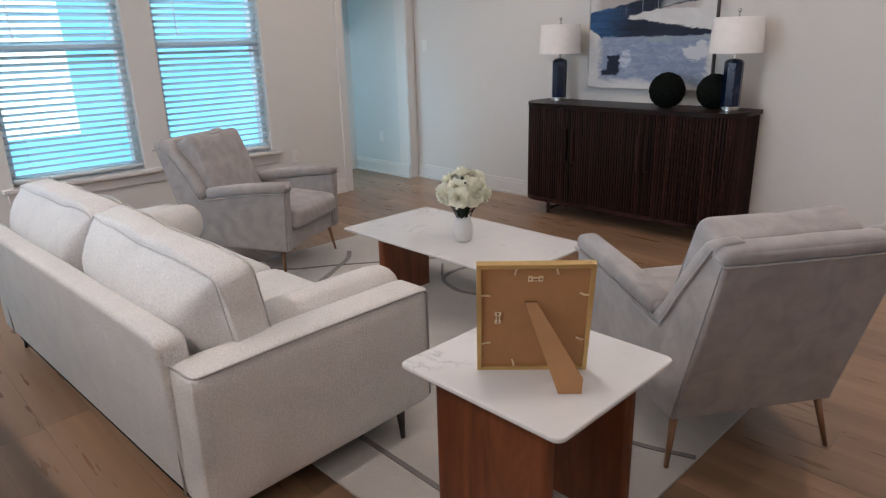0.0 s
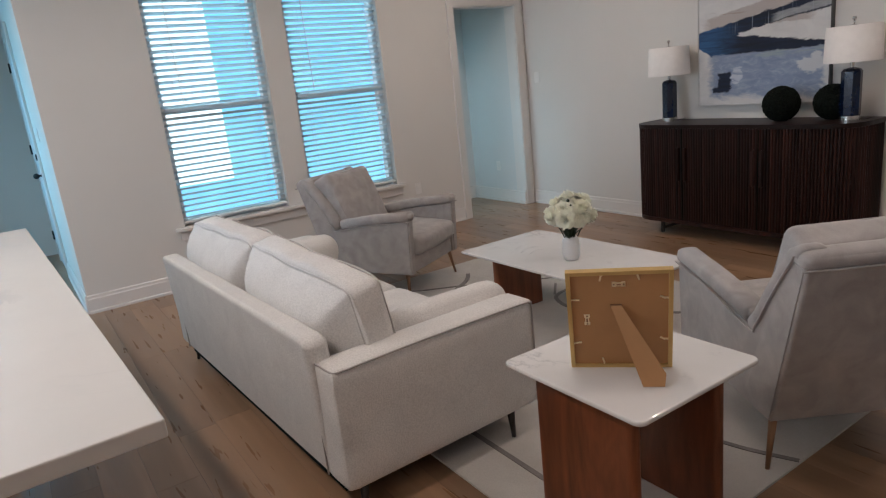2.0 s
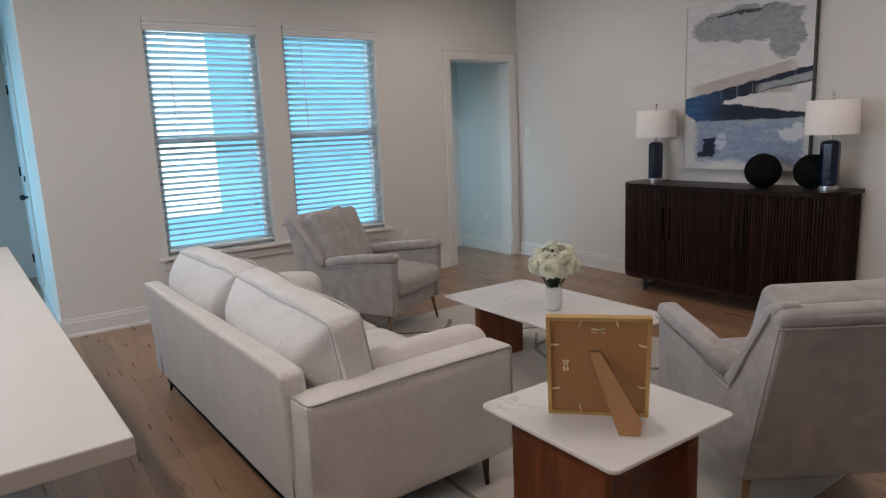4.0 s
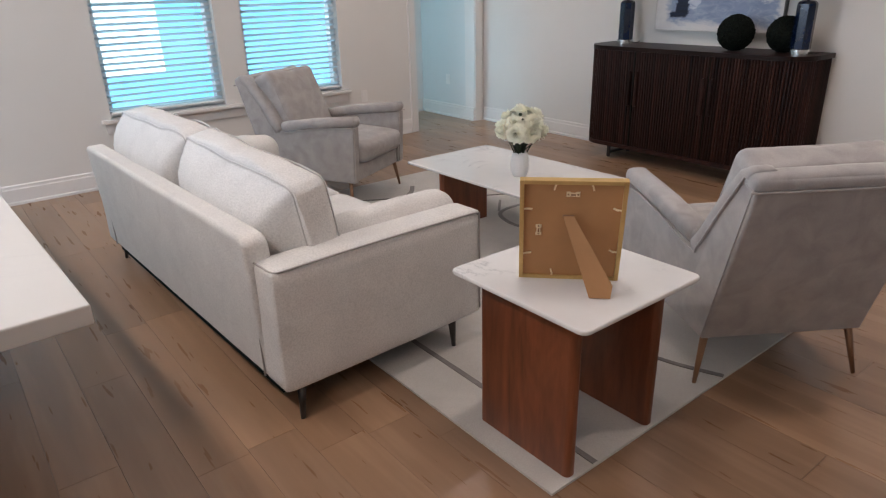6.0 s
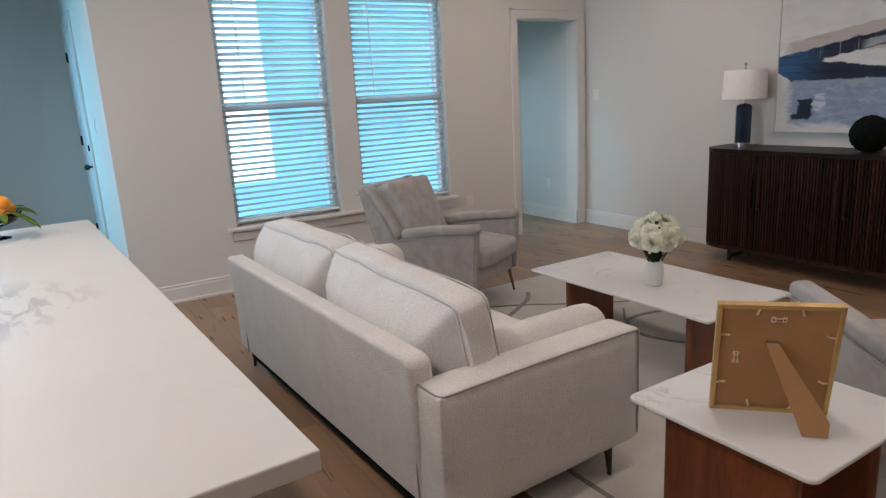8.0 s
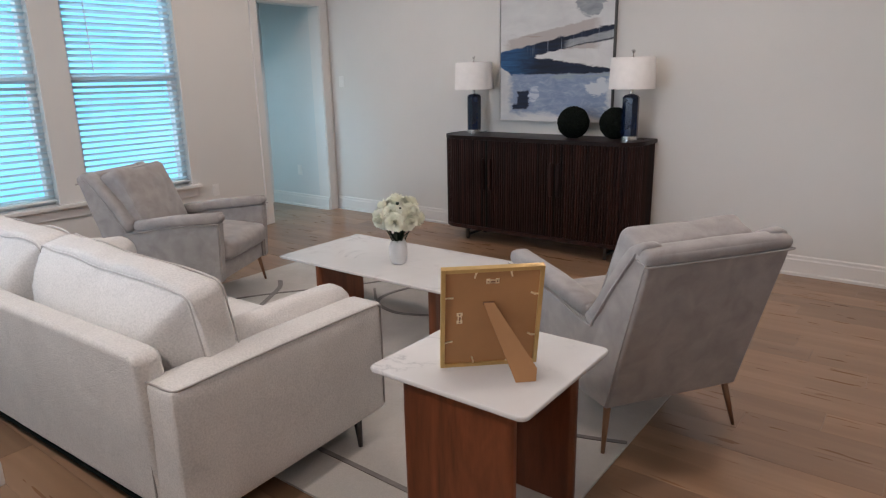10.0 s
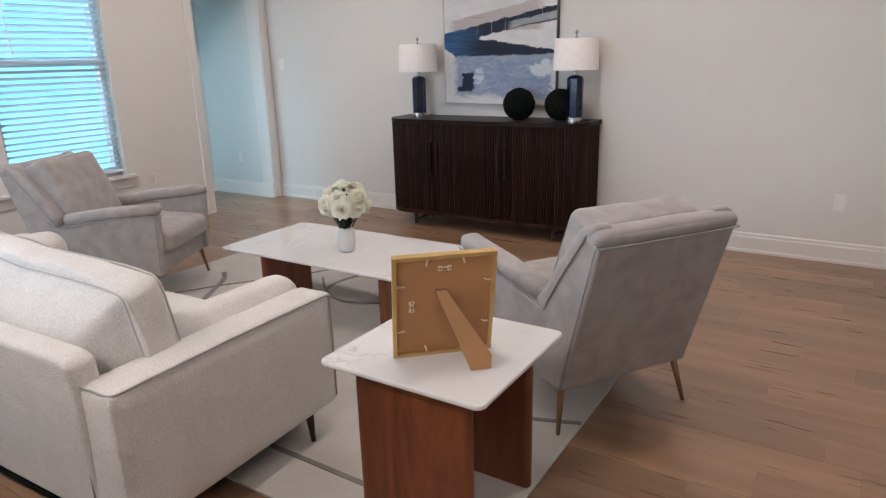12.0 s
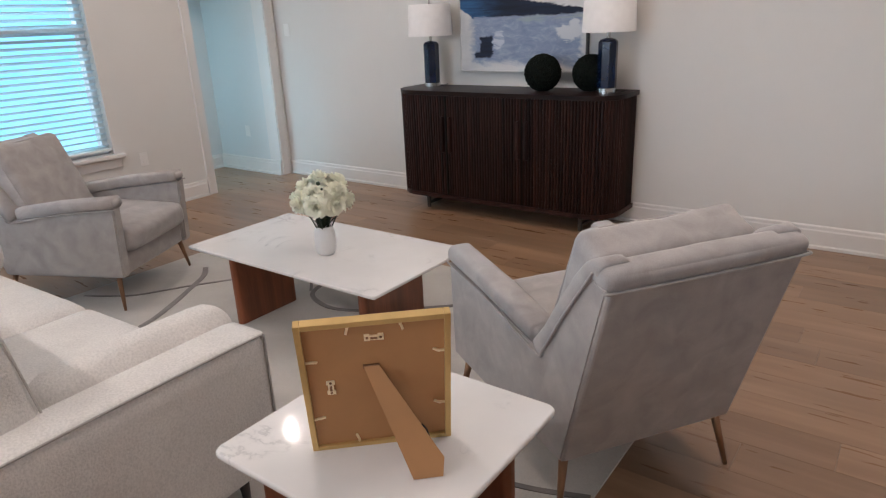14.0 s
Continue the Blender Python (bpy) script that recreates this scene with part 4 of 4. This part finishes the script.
    for sv in (-1, 1):
        part("leg", cyl((0.58, sv * 0.315, 0.21), (0.605, sv * 0.352, 0.012), 0.016, 0.008, 14), M_BRONZE, ch, "slim tapered bronze leg", smooth=True)
        part("leg", cyl((-0.085, sv * 0.285, 0.21), (-0.125, sv * 0.325, 0.002), 0.016, 0.008, 14), M_BRONZE, ch, "slim tapered bronze leg", smooth=True)
    return ch


armchair("armchair", -4.125, 2.100, math.degrees(math.atan2(0.46, 0.886)), "grey velvet armchair with bronze legs beside the window")
armchair("armchair", -0.637, 2.289, math.degrees(math.atan2(0.551, -0.835)), "grey velvet armchair with bronze legs, back to the room")

# ---- sideboard ----
BX, BY0, BY1 = -2.548, 4.505, 4.955
SW = 0.938
sb = thing("sideboard", BX, 0, 0, 0, "espresso wood sideboard with fluted tambour doors", "sideboard")


def bow_outline(w, y0, y1, r, n=10):
    out = [(w, y1), (-w, y1)]
    for k in range(n + 1):
        a = radians(180 + 90 * k / n)
        out.append((-w + r + r * math.cos(a), y0 + r + r * math.sin(a)))
    for k in range(n + 1):
        a = radians(270 + 90 * k / n)
        out.append((w - r + r * math.cos(a), y0 + r + r * math.sin(a)))
    return out


part("carcass", prism(bow_outline(SW - 0.022, BY0 + 0.022, BY1, 0.20), 0.135, 0.925, "z"), M_ESPRESSO, sb)
own = prism(bow_outline(SW, BY0, BY1, 0.22), 0.925, 0.957, "z")
part("top_board", own, M_ESPTOP, sb, "dark wood top with rounded corners")
part("plinth", prism(bow_outline(SW - 0.004, BY0 + 0.004, BY1, 0.216), 0.118, 0.150, "z"), M_ESPRESSO, sb)
slat_prof = [(-0.0105, 0.012), (-0.0105, 0.004), (-0.006, -0.004), (0.0, -0.0065), (0.006, -0.004), (0.0105, 0.004), (0.0105, 0.012)]
slat_me = to_mesh("slat", prism(slat_prof, 0.152, 0.923, "z"), M_ESPRESSO)
path = []
step = 0.0232
for side in (-1, 1):
    for k in range(int(0.40 / step)):
        d = (k + 0.5) * step
        if d < 0.205:
            path.append((side * (SW - 0.012), BY1 - 0.02 - d, 90 * side))
for k in range(14):
    a = (k + 0.5) / 14 * 90
    for side in (-1, 1):
        path.append((side * (SW - 0.216 + 0.204 * math.cos(radians(a))), BY0 + 0.216 - 0.204 * math.sin(radians(a)), side * (90 - a)))
nfront = int((2 * (SW - 0.216)) / step)
for k in range(nfront):
    path.append((-SW + 0.216 + (k + 0.5) * 2 * (SW - 0.216) / nfront, BY0 + 0.012, 0))
for px, py, pa in path:
    s = new("tambour_slat", slat_me)
    s.parent = sb
    s.matrix_basis = pose(px, py, 0, 0, 0, pa)
for hx in (-0.430, -0.362, 0.232, 0.300):
    own = prism(rounded_rect(hx - 0.013, hx + 0.013, 0.49, 0.77, 0.0125, 5), BY0 - 0.022, BY0 + 0.008, "y", 0)
    rim = [e for e in own.edges if abs(e.verts[0].co.y - e.verts[1].co.y) < 1e-6 and e.verts[0].co.y < BY0]
    bmesh.ops.bevel(own, geom=rim, offset=0.006, segments=2, affect="EDGES")
    part("handle", own, M_ESPRESSO, sb, "long rounded dark pull handle")
for hx in (-0.396, 0.266):
    part("door_gap", box(hx - 0.003, hx + 0.003, BY0 + 0.002, BY0 + 0.010, 0.155, 0.92), M_MOSS_SHADE, sb)
for lx in (-0.66, 0.69):
    for ly in (4.595, 4.88):
        part("leg", box(lx - 0.012, lx + 0.012, ly - 0.012, ly + 0.012, 0.001, 0.118, 0.003), M_LEGDARK, sb)
    part("leg_rail", box(lx - 0.012, lx + 0.012, 4.607, 4.868, 0.030, 0.050, 0.003), M_LEGDARK, sb)

# ---- lamps, moss balls and painting ----


def table_lamp(x, y, turn):
    t = thing("table_lamp", x, y, 0.958, turn, "navy glass table lamp with white drum shade, unlit", "lamp", "lamps on the sideboard")
    part("foot", cyl((0, 0, 0), (0, 0, 0.032), 0.066, n=28), M_CHROME, t, "brushed nickel foot")
    own = lathe([(0.0, 0.032), (0.060, 0.032), (0.064, 0.038), (0.064, 0.326), (0.050, 0.343), (0.022, 0.352), (0.0, 0.352)], 8)
    part("body", own, M_NAVY, t, "navy faceted glass column")
    part("neck", cyl((0, 0, 0.35), (0, 0, 0.405), 0.013, n=14), M_CHROME, t)
    part("socket", cyl((0, 0, 0.405), (0, 0, 0.47), 0.018, n=14), M_CHROME, t)
    part("bulb", ball((0, 0, 0.51), 0.032, 2), M_PLATE, t, smooth=True)
    part("shade", lathe([(0.174, 0.390), (0.164, 0.624), (0.160, 0.624), (0.170, 0.390), (0.174, 0.390)], 40), M_SHADE, t, "white linen drum shade", smooth=True)
    for a in range(3):
        c, s = math.cos(a * 2.094), math.sin(a * 2.094)
        part("spider_arm", cyl((0, 0, 0.616), (0.163 * c, 0.163 * s, 0.616), 0.002, n=6), M_CHROME, t)
    part("harp", tube(smooth_line([(0.02, 0, 0.45), (0.06, 0, 0.52), (0.045, 0, 0.6), (0, 0, 0.63), (-0.045, 0, 0.6), (-0.06, 0, 0.52), (-0.02, 0, 0.45)], 4), 0.0025, n=6), M_CHROME, t)
    part("finial", ball((0, 0, 0.668), 0.014, 2, cyl((0, 0, 0.628), (0, 0, 0.66), 0.005, n=10)), M_CHROME, t, smooth=True)
    part("power_cord", tube(smooth_line([(0.05, 0.03, 0.006), (0.085, 0.04, 0.004), (0.10, 0.09, 0.012), (0.085, 0.15, 0.004)], 5), 0.003, n=6), M_IRON, t)
    return t


table_lamp(-3.262, 4.785, 20)
table_lamp(-1.762, 4.74, -14)


def moss_ball(x, y, r):
    own = bmesh.new()
    bmesh.ops.create_icosphere(own, subdivisions=5, radius=1)
    for v in own.verts:
        n = noise.noise(v.co * 9) * 0.035 + noise.noise(v.co * 23) * 0.045
        v.co *= r * (1 + n + random.uniform(-0.025, 0.025))
    solid("moss_ball", own, M_MOSS_SHADE, "nearly black textured decorative moss ball on the sideboard", "decor ball", "", False, pose(x, y, 0.957 + r * 0.985), "moss balls")


moss_ball(-2.235, 4.725, 0.128)
moss_ball(-1.905, 4.80, 0.124)

pic = thing("painting", -2.545, WALL_N, 1.065, 0, "large abstract blue, white and grey canvas in a thin frame", "painting")
part("canvas", box(-0.532, 0.532, -0.040, -0.004, 0.008, 1.350), M_PAINTING, pic)
# one frame in two tones: the right side's shade is painted in
M_FRAME_SHADED = plain("frame_shaded", (0.06, 0.058, 0.055), 0.45, bumpy=0.02)
M_FRAME_LIT = plain("frame_lit", (0.62, 0.60, 0.57), 0.4, metal=0.2, bumpy=0.02)
for a, b, c, d in ((-0.542, -0.534, 0, 1.358), (0.534, 0.542, 0, 1.358)):
    part("frame_side", box(a, b, -0.046, -0.001, c, d), M_FRAME_SHADED if a > 0 else M_FRAME_LIT, pic)
part("frame_bottom", box(-0.534, 0.534, -0.046, -0.001, 0.0, 0.007), M_FRAME_LIT, pic)
part("frame_top", box(-0.534, 0.534, -0.046, -0.001, 1.351, 1.358), M_FRAME_LIT, pic)

# ---- vase with flowers ----
vase = thing("flower_vase", -2.285, 2.555, 0.4005, 0, "white ribbed ceramic vase on the coffee table", "vase")
own = bmesh.new()
prof = [(0.0, 0.002), (0.034, 0.0), (0.045, 0.012), (0.052, 0.05), (0.052, 0.09), (0.046, 0.125), (0.040, 0.143), (0.036, 0.143), (0.041, 0.12), (0.046, 0.09), (0.045, 0.03), (0.0, 0.02)]
n = 48
rings = [[own.verts.new((rr * (1 + 0.022 * math.cos(16 * 2 * math.pi * k / n)) * math.cos(2 * math.pi * k / n), rr * (1 + 0.022 * math.cos(16 * 2 * math.pi * k / n)) * math.sin(2 * math.pi * k / n), z)) for k in range(n)] for rr, z in prof]
for a, b in zip(rings, rings[1:]):
    for k in range(n):
        own.faces.new((a[k], a[(k + 1) % n], b[(k + 1) % n], b[k]))
part("body", own, M_CERAMIC, vase, smooth=True)
bunch = thing("flower_bunch", -2.285, 2.555, 0.49, 0, "round bunch of cream chrysanthemums in the vase", "flowers")


def bloom(centre, out, r, seed):
    rnd = random.Random(seed)
    own = bmesh.new()
    z = Vector(out).normalized()
    q = z.to_track_quat("Z", "Y")
    own = ball(tuple(Vector(centre) - z * r * 0.10), r * 0.62, 2, own)
    for layer in range(8):
        count = 9 + layer * 4
        tilt = 0.12 + layer * 0.24
        for k in range(count):
            a = 2 * math.pi * (k + rnd.random() * 0.7) / count
            tl = tilt + rnd.uniform(-0.16, 0.16)
            length = r * (0.74 + 0.035 * layer) * rnd.uniform(0.85, 1.12)
            w = r * 0.17
            d = Vector((math.sin(tl) * math.cos(a), math.sin(tl) * math.sin(a), math.cos(tl)))
            s = Vector((-math.sin(a), math.cos(a), 0)) * w
            curl = Vector((0, 0, r * 0.22))
            pts = [Vector((0, 0, 0)) - s * 0.4, Vector((0, 0, 0)) + s * 0.4, d * length * 0.6 + s, d * length * 0.6 - s, d * length + curl * (0.3 - 0.1 * layer) + s * 0.5, d * length + curl * (0.3 - 0.1 * layer) - s * 0.5]
            vs = [own.verts.new(Vector(centre) + q @ p) for p in pts]
            own.faces.new((vs[0], vs[1], vs[2], vs[3]))
            own.faces.new((vs[3], vs[2], vs[4], vs[5]))
    return own


heads = [((0, 0, 1), 0.0)] + [((math.cos(a), math.sin(a), 0.75), 1) for a in (0.2, 1.4, 2.7, 3.9, 5.1)] + [((math.cos(a), math.sin(a), 0.02), 2) for a in (0.7, 1.7, 2.6, 3.4, 4.4, 5.3, 6.1)]
for i, (d, ring) in enumerate(heads):
    dv = Vector(d).normalized()
    c = Vector((0, 0, 0.190)) + Vector((dv.x * 0.097, dv.y * 0.097, dv.z * 0.076)) + Vector((random.uniform(-0.014, 0.014), random.uniform(-0.014, 0.014), random.uniform(-0.012, 0.012)))
    part("bloom", bloom(c, dv, random.uniform(0.062, 0.074), i), M_PETAL, bunch)
    part("stem", cyl((0, 0, -0.03), tuple(c), 0.003, n=6), M_LEAFDK, bunch)


def leaf(base, tip, width, up=(0, 0, 1)):
    own = bmesh.new()
    a, b = Vector(base), Vector(tip)
    d = b - a
    s = d.cross(Vector(up)).normalized() * width
    nrm = s.cross(d).normalized() * width * 0.25
    rows = []
    for k in range(7):
        t = k / 6
        w = math.sin(math.pi * min(1, t * 0.94 + 0.03)) ** 0.8
        c = a + d * t + nrm * math.sin(math.pi * t) * 1.2
        rows.append((own.verts.new(c - s * w + nrm * w), own.verts.new(c), own.verts.new(c + s * w + nrm * w)))
    for p, q in zip(rows, rows[1:]):
        own.faces.new((p[0], p[1], q[1], q[0]))
        own.faces.new((p[1], p[2], q[2], q[1]))
    bmesh.ops.solidify(own, geom=list(own.faces), thickness=0.0012)
    return own


for k in range(12):
    a = k * 2.4
    base = Vector((0.02 * math.cos(a), 0.02 * math.sin(a), 0.05))
    part("leaf", leaf(base, base + Vector((0.055 * math.cos(a), 0.055 * math.sin(a), 0.045 + 0.02 * (k % 3))), 0.014), M_LEAFDK, bunch, smooth=True)
for d, br in (((0.50, -0.52, 0.72), 0.010), ((0.62, -0.50, 0.50), 0.006)):
    dv = Vector(d).normalized()
    c = Vector((0, 0, 0.193)) + dv * 0.136
    part("bud", ball(tuple(c), br, 2), M_LEAFDK, bunch, "dark green bud", smooth=True)

# ---- picture frame seen from behind ----
FB = Vector((-0.8755, 1.3705, 0.5755))
fa = math.degrees(math.atan2(0.211, 0.223))
pf = new("picture_frame")
pf.matrix_world = Matrix.Translation(FB) @ pose(0, 0, 0, 0, 0, fa) @ pose(0, 0, 0, 14, 0, 0)
tagged(pf, "gold picture frame seen from behind on its easel strut", "picture frame")
FW, FH = 0.156, 0.362
for a, b, c, d, nm in ((-FW, -FW + 0.013, 0, FH, "frame_side"), (FW - 0.013, FW, 0, FH, "frame_side"), (-FW + 0.013, FW - 0.013, 0, 0.013, "frame_rail"), (-FW + 0.013, FW - 0.013, FH - 0.013, FH, "frame_rail")):
    part(nm, box(a, b, -0.011, 0.011, c, d, 0.0015), M_GOLD, pf)
part("backboard", box(-FW + 0.013, FW - 0.013, -0.003, 0.003, 0.013, FH - 0.013), M_MDF, pf, "brown fibreboard backing")
part("glazing", box(-FW + 0.013, FW - 0.013, 0.0045, 0.007, 0.013, FH - 0.013), M_PLATE, pf)
for cx, cz, ca in ((-0.052, FH - 0.020, 75), (0.055, FH - 0.020, 105), (-FW + 0.022, 0.262, 8), (-FW + 0.022, 0.098, 20), (FW - 0.022, 0.262, 172), (FW - 0.022, 0.110, 172), (-0.052, 0.022, -75), (0.06, 0.022, -105)):
    own = box(-0.014, 0.002, -0.0066, -0.0032, -0.0036, 0.0030, 0.001)
    twist = box(-0.002, 0.014, -0.0085, -0.0040, -0.0026, 0.0038, 0.001)
    twist.transform(pose(0, 0, 0, 0, 24, 8))
    join(own, twist)
    part("turn_clip", own, M_CLIP, pf, "small brass turn clip", m=pose(cx, 0, cz, 0, -ca, 0) @ Matrix.Diagonal((1.1, 1.0, 0.8, 1.0)))
for cx, cz, turn in ((0.0, FH - 0.048, 0), (-0.098, 0.186, 90)):
    hang = part("sawtooth_hanger", box(-0.011, 0.011, -0.0075, -0.0032, -0.006, 0.006, 0.001), M_CLIP, pf, "small brass hanger", m=pose(cx, 0, cz, 0, turn, 0))
    for hx in (-0.014, 0.014):
        part("tab", box(hx - 0.006, hx + 0.006, -0.0055, -0.0032, -0.009, 0.009, 0.001), M_CLIP, hang)
        part("screw", ball((hx, -0.006, 0), 0.0032, 1), M_BRONZE, hang)
    part("slot", box(-0.007, 0.007, -0.0085, -0.0074, -0.0025, 0.0025), M_BRONZE, hang)
part("strut_hinge", box(-0.017, 0.017, -0.0075, -0.0035, 0.232, 0.242, 0.001), M_BRONZE, pf, m=pose(-0.010, 0, 0))
# strut leaf: from the hinge to its foot on the table
inv = pf.matrix_world.inverted()
foot = inv @ Vector((-0.716, 1.318, 0.5765))
topc = Vector((-0.010, -0.006, 0.238))
ax = (foot - topc)
side = Vector((1, 0, 0))
outn = ax.cross(side).normalized()
own = bmesh.new()
shape = [(-0.016, 0.0), (0.016, 0.0), (0.060, 0.84), (0.040, 1.0), (-0.022, 1.0)]
th = outn * 0.0022
f0 = [own.verts.new(topc + ax * t + side * s + th) for s, t in shape]
f1 = [own.verts.new(topc + ax * t + side * s - th) for s, t in shape]
own.faces.new(f0)
own.faces.new(f1[::-1])
for i in range(len(shape)):
    j = (i + 1) % len(shape)
    own.faces.new((f0[j], f0[i], f1[i], f1[j]))
bmesh.ops.recalc_face_normals(own, faces=list(own.faces))
part("easel_strut", own, M_MDF_EDGE, pf, "brown card easel strut")
part("stay_cord", tube([(0.09, -0.004, 0.045), (0.10, -0.012, 0.035), (0.105, -0.020, 0.02)], 0.002, n=6), M_IRON, pf)

# ---- kitchen island ----
isl = thing("kitchen_island", -0.890, 0.036, 0, 182.2, "kitchen island with white quartz top and dark base", "kitchen island")
part("countertop", box(0.0, 3.30, 0.0, 1.45, 0.877, 0.919, 0.004), M_QUARTZ, isl, "white quartz slab with grey veins")
part("base_cabinet", box(0.30, 3.25, 0.42, 1.40, 0.10, 0.877, 0.003), M_CABINET, isl)
part("toe_kick", box(0.34, 3.20, 0.46, 1.34, 0.002, 0.10), M_BLACK, isl)
for k in range(4):
    x = 0.33 + k * 0.73
    part("cabinet_door", box(x, x + 0.70, 0.402, 0.420, 0.13, 0.85, 0.004), M_CABINET, isl)

BWX, BWY = -3.88, -0.53
bowl = thing("fruit_bowl", BWX, BWY, 0.9195, 0, "clear footed glass bowl of oranges with leaves", "bowl")
own = lathe([(0.0, 0.006), (0.065, 0.0), (0.065, 0.006), (0.018, 0.016), (0.014, 0.045), (0.03, 0.06), (0.10, 0.085), (0.135, 0.135), (0.131, 0.135), (0.096, 0.090), (0.03, 0.066), (0.0, 0.064)], 36)
part("glass", own, M_GLASS, bowl, smooth=True)
for ox, oy, oz in ((0.055, 0.01, 0.118), (-0.045, 0.045, 0.118), (-0.02, -0.055, 0.118), (0.045, 0.075, 0.155), (0.0, 0.005, 0.178), (0.085, 0.055, 0.192)):
    solid("orange", ball((0, 0, 0), 0.034, 3), M_ORANGE, "small ripe orange in the bowl", "orange", "", True, pose(BWX + ox, BWY + oy, 0.9195 + oz), "oranges")
sprig = thing("leaf_sprig", BWX, BWY, 0.9195, 0, "green citrus leaves among the oranges", "leaves")
for base, tip, w in (((0.06, 0.08, 0.15), (0.12, 0.19, 0.125), 0.024), ((0.09, 0.07, 0.15), (0.20, 0.20, 0.055), 0.024), ((0.03, 0.09, 0.14), (0.03, 0.20, 0.10), 0.028), ((0.10, 0.03, 0.14), (0.21, 0.06, 0.10), 0.024), ((-0.03, 0.09, 0.15), (-0.07, 0.18, 0.11), 0.024), ((0.06, 0.10, 0.165), (0.10, 0.15, 0.15), 0.018)):
    part("leaf", leaf(base, tip, w), M_LEAF, sprig, smooth=True)
    part("twig", cyl(tuple(Vector(base) * 0.7 + Vector((0, 0, 0.03))), base, 0.002, n=6), M_LEAFDK, sprig)

# ---- floor ----
floor = solid("floor", box(X0, X1, Y0, Y1 + T, -0.14, -0.0095), M_SUB, "mid-brown oak plank floor", "floor", "structure")
PW, PL = 0.182, 1.22


def plank_mesh(length):
    own = bmesh.new()
    bmesh.ops.create_cube(own, size=1.0)
    for v in own.verts:
        top = v.co.z > 0
        inset = 0.0004 if top else 0.0
        v.co = Vector((v.co.x * (length - 0.0004 - 2 * inset), v.co.y * (PW - 0.0004 - 2 * inset), 0.0 if top else -0.009))
    return to_mesh("plank", own, M_FLOOR)


full = plank_mesh(PL)
rest = bmesh.new()
y = Y0
made = 0
while y < Y1:
    x = X0 - random.uniform(0, PL)
    while x < X1:
        cx, cy = x + PL / 2, y + PW / 2
        near = -5.6 < cx < 1.7 and -0.6 < cy < 5.1 and made < 300
        if near:
            p = new("plank", full)
            p.parent = floor
            p.matrix_basis = pose(cx, cy, 0)
            made += 1
        else:
            lo_x, hi_x = max(X0, cx - PL / 2) + 0.0006, min(X1, cx + PL / 2) - 0.0006
            if hi_x > lo_x:
                box(lo_x, hi_x, cy - PW / 2 + 0.0005, min(Y1, cy + PW / 2) - 0.0005, -0.009, 0.0, bm=rest)
        x += PL
    y += PW
rest_ob = part("plank_field", rest, M_FLOOR, floor)
tagged(rest_ob, kind="stuff")
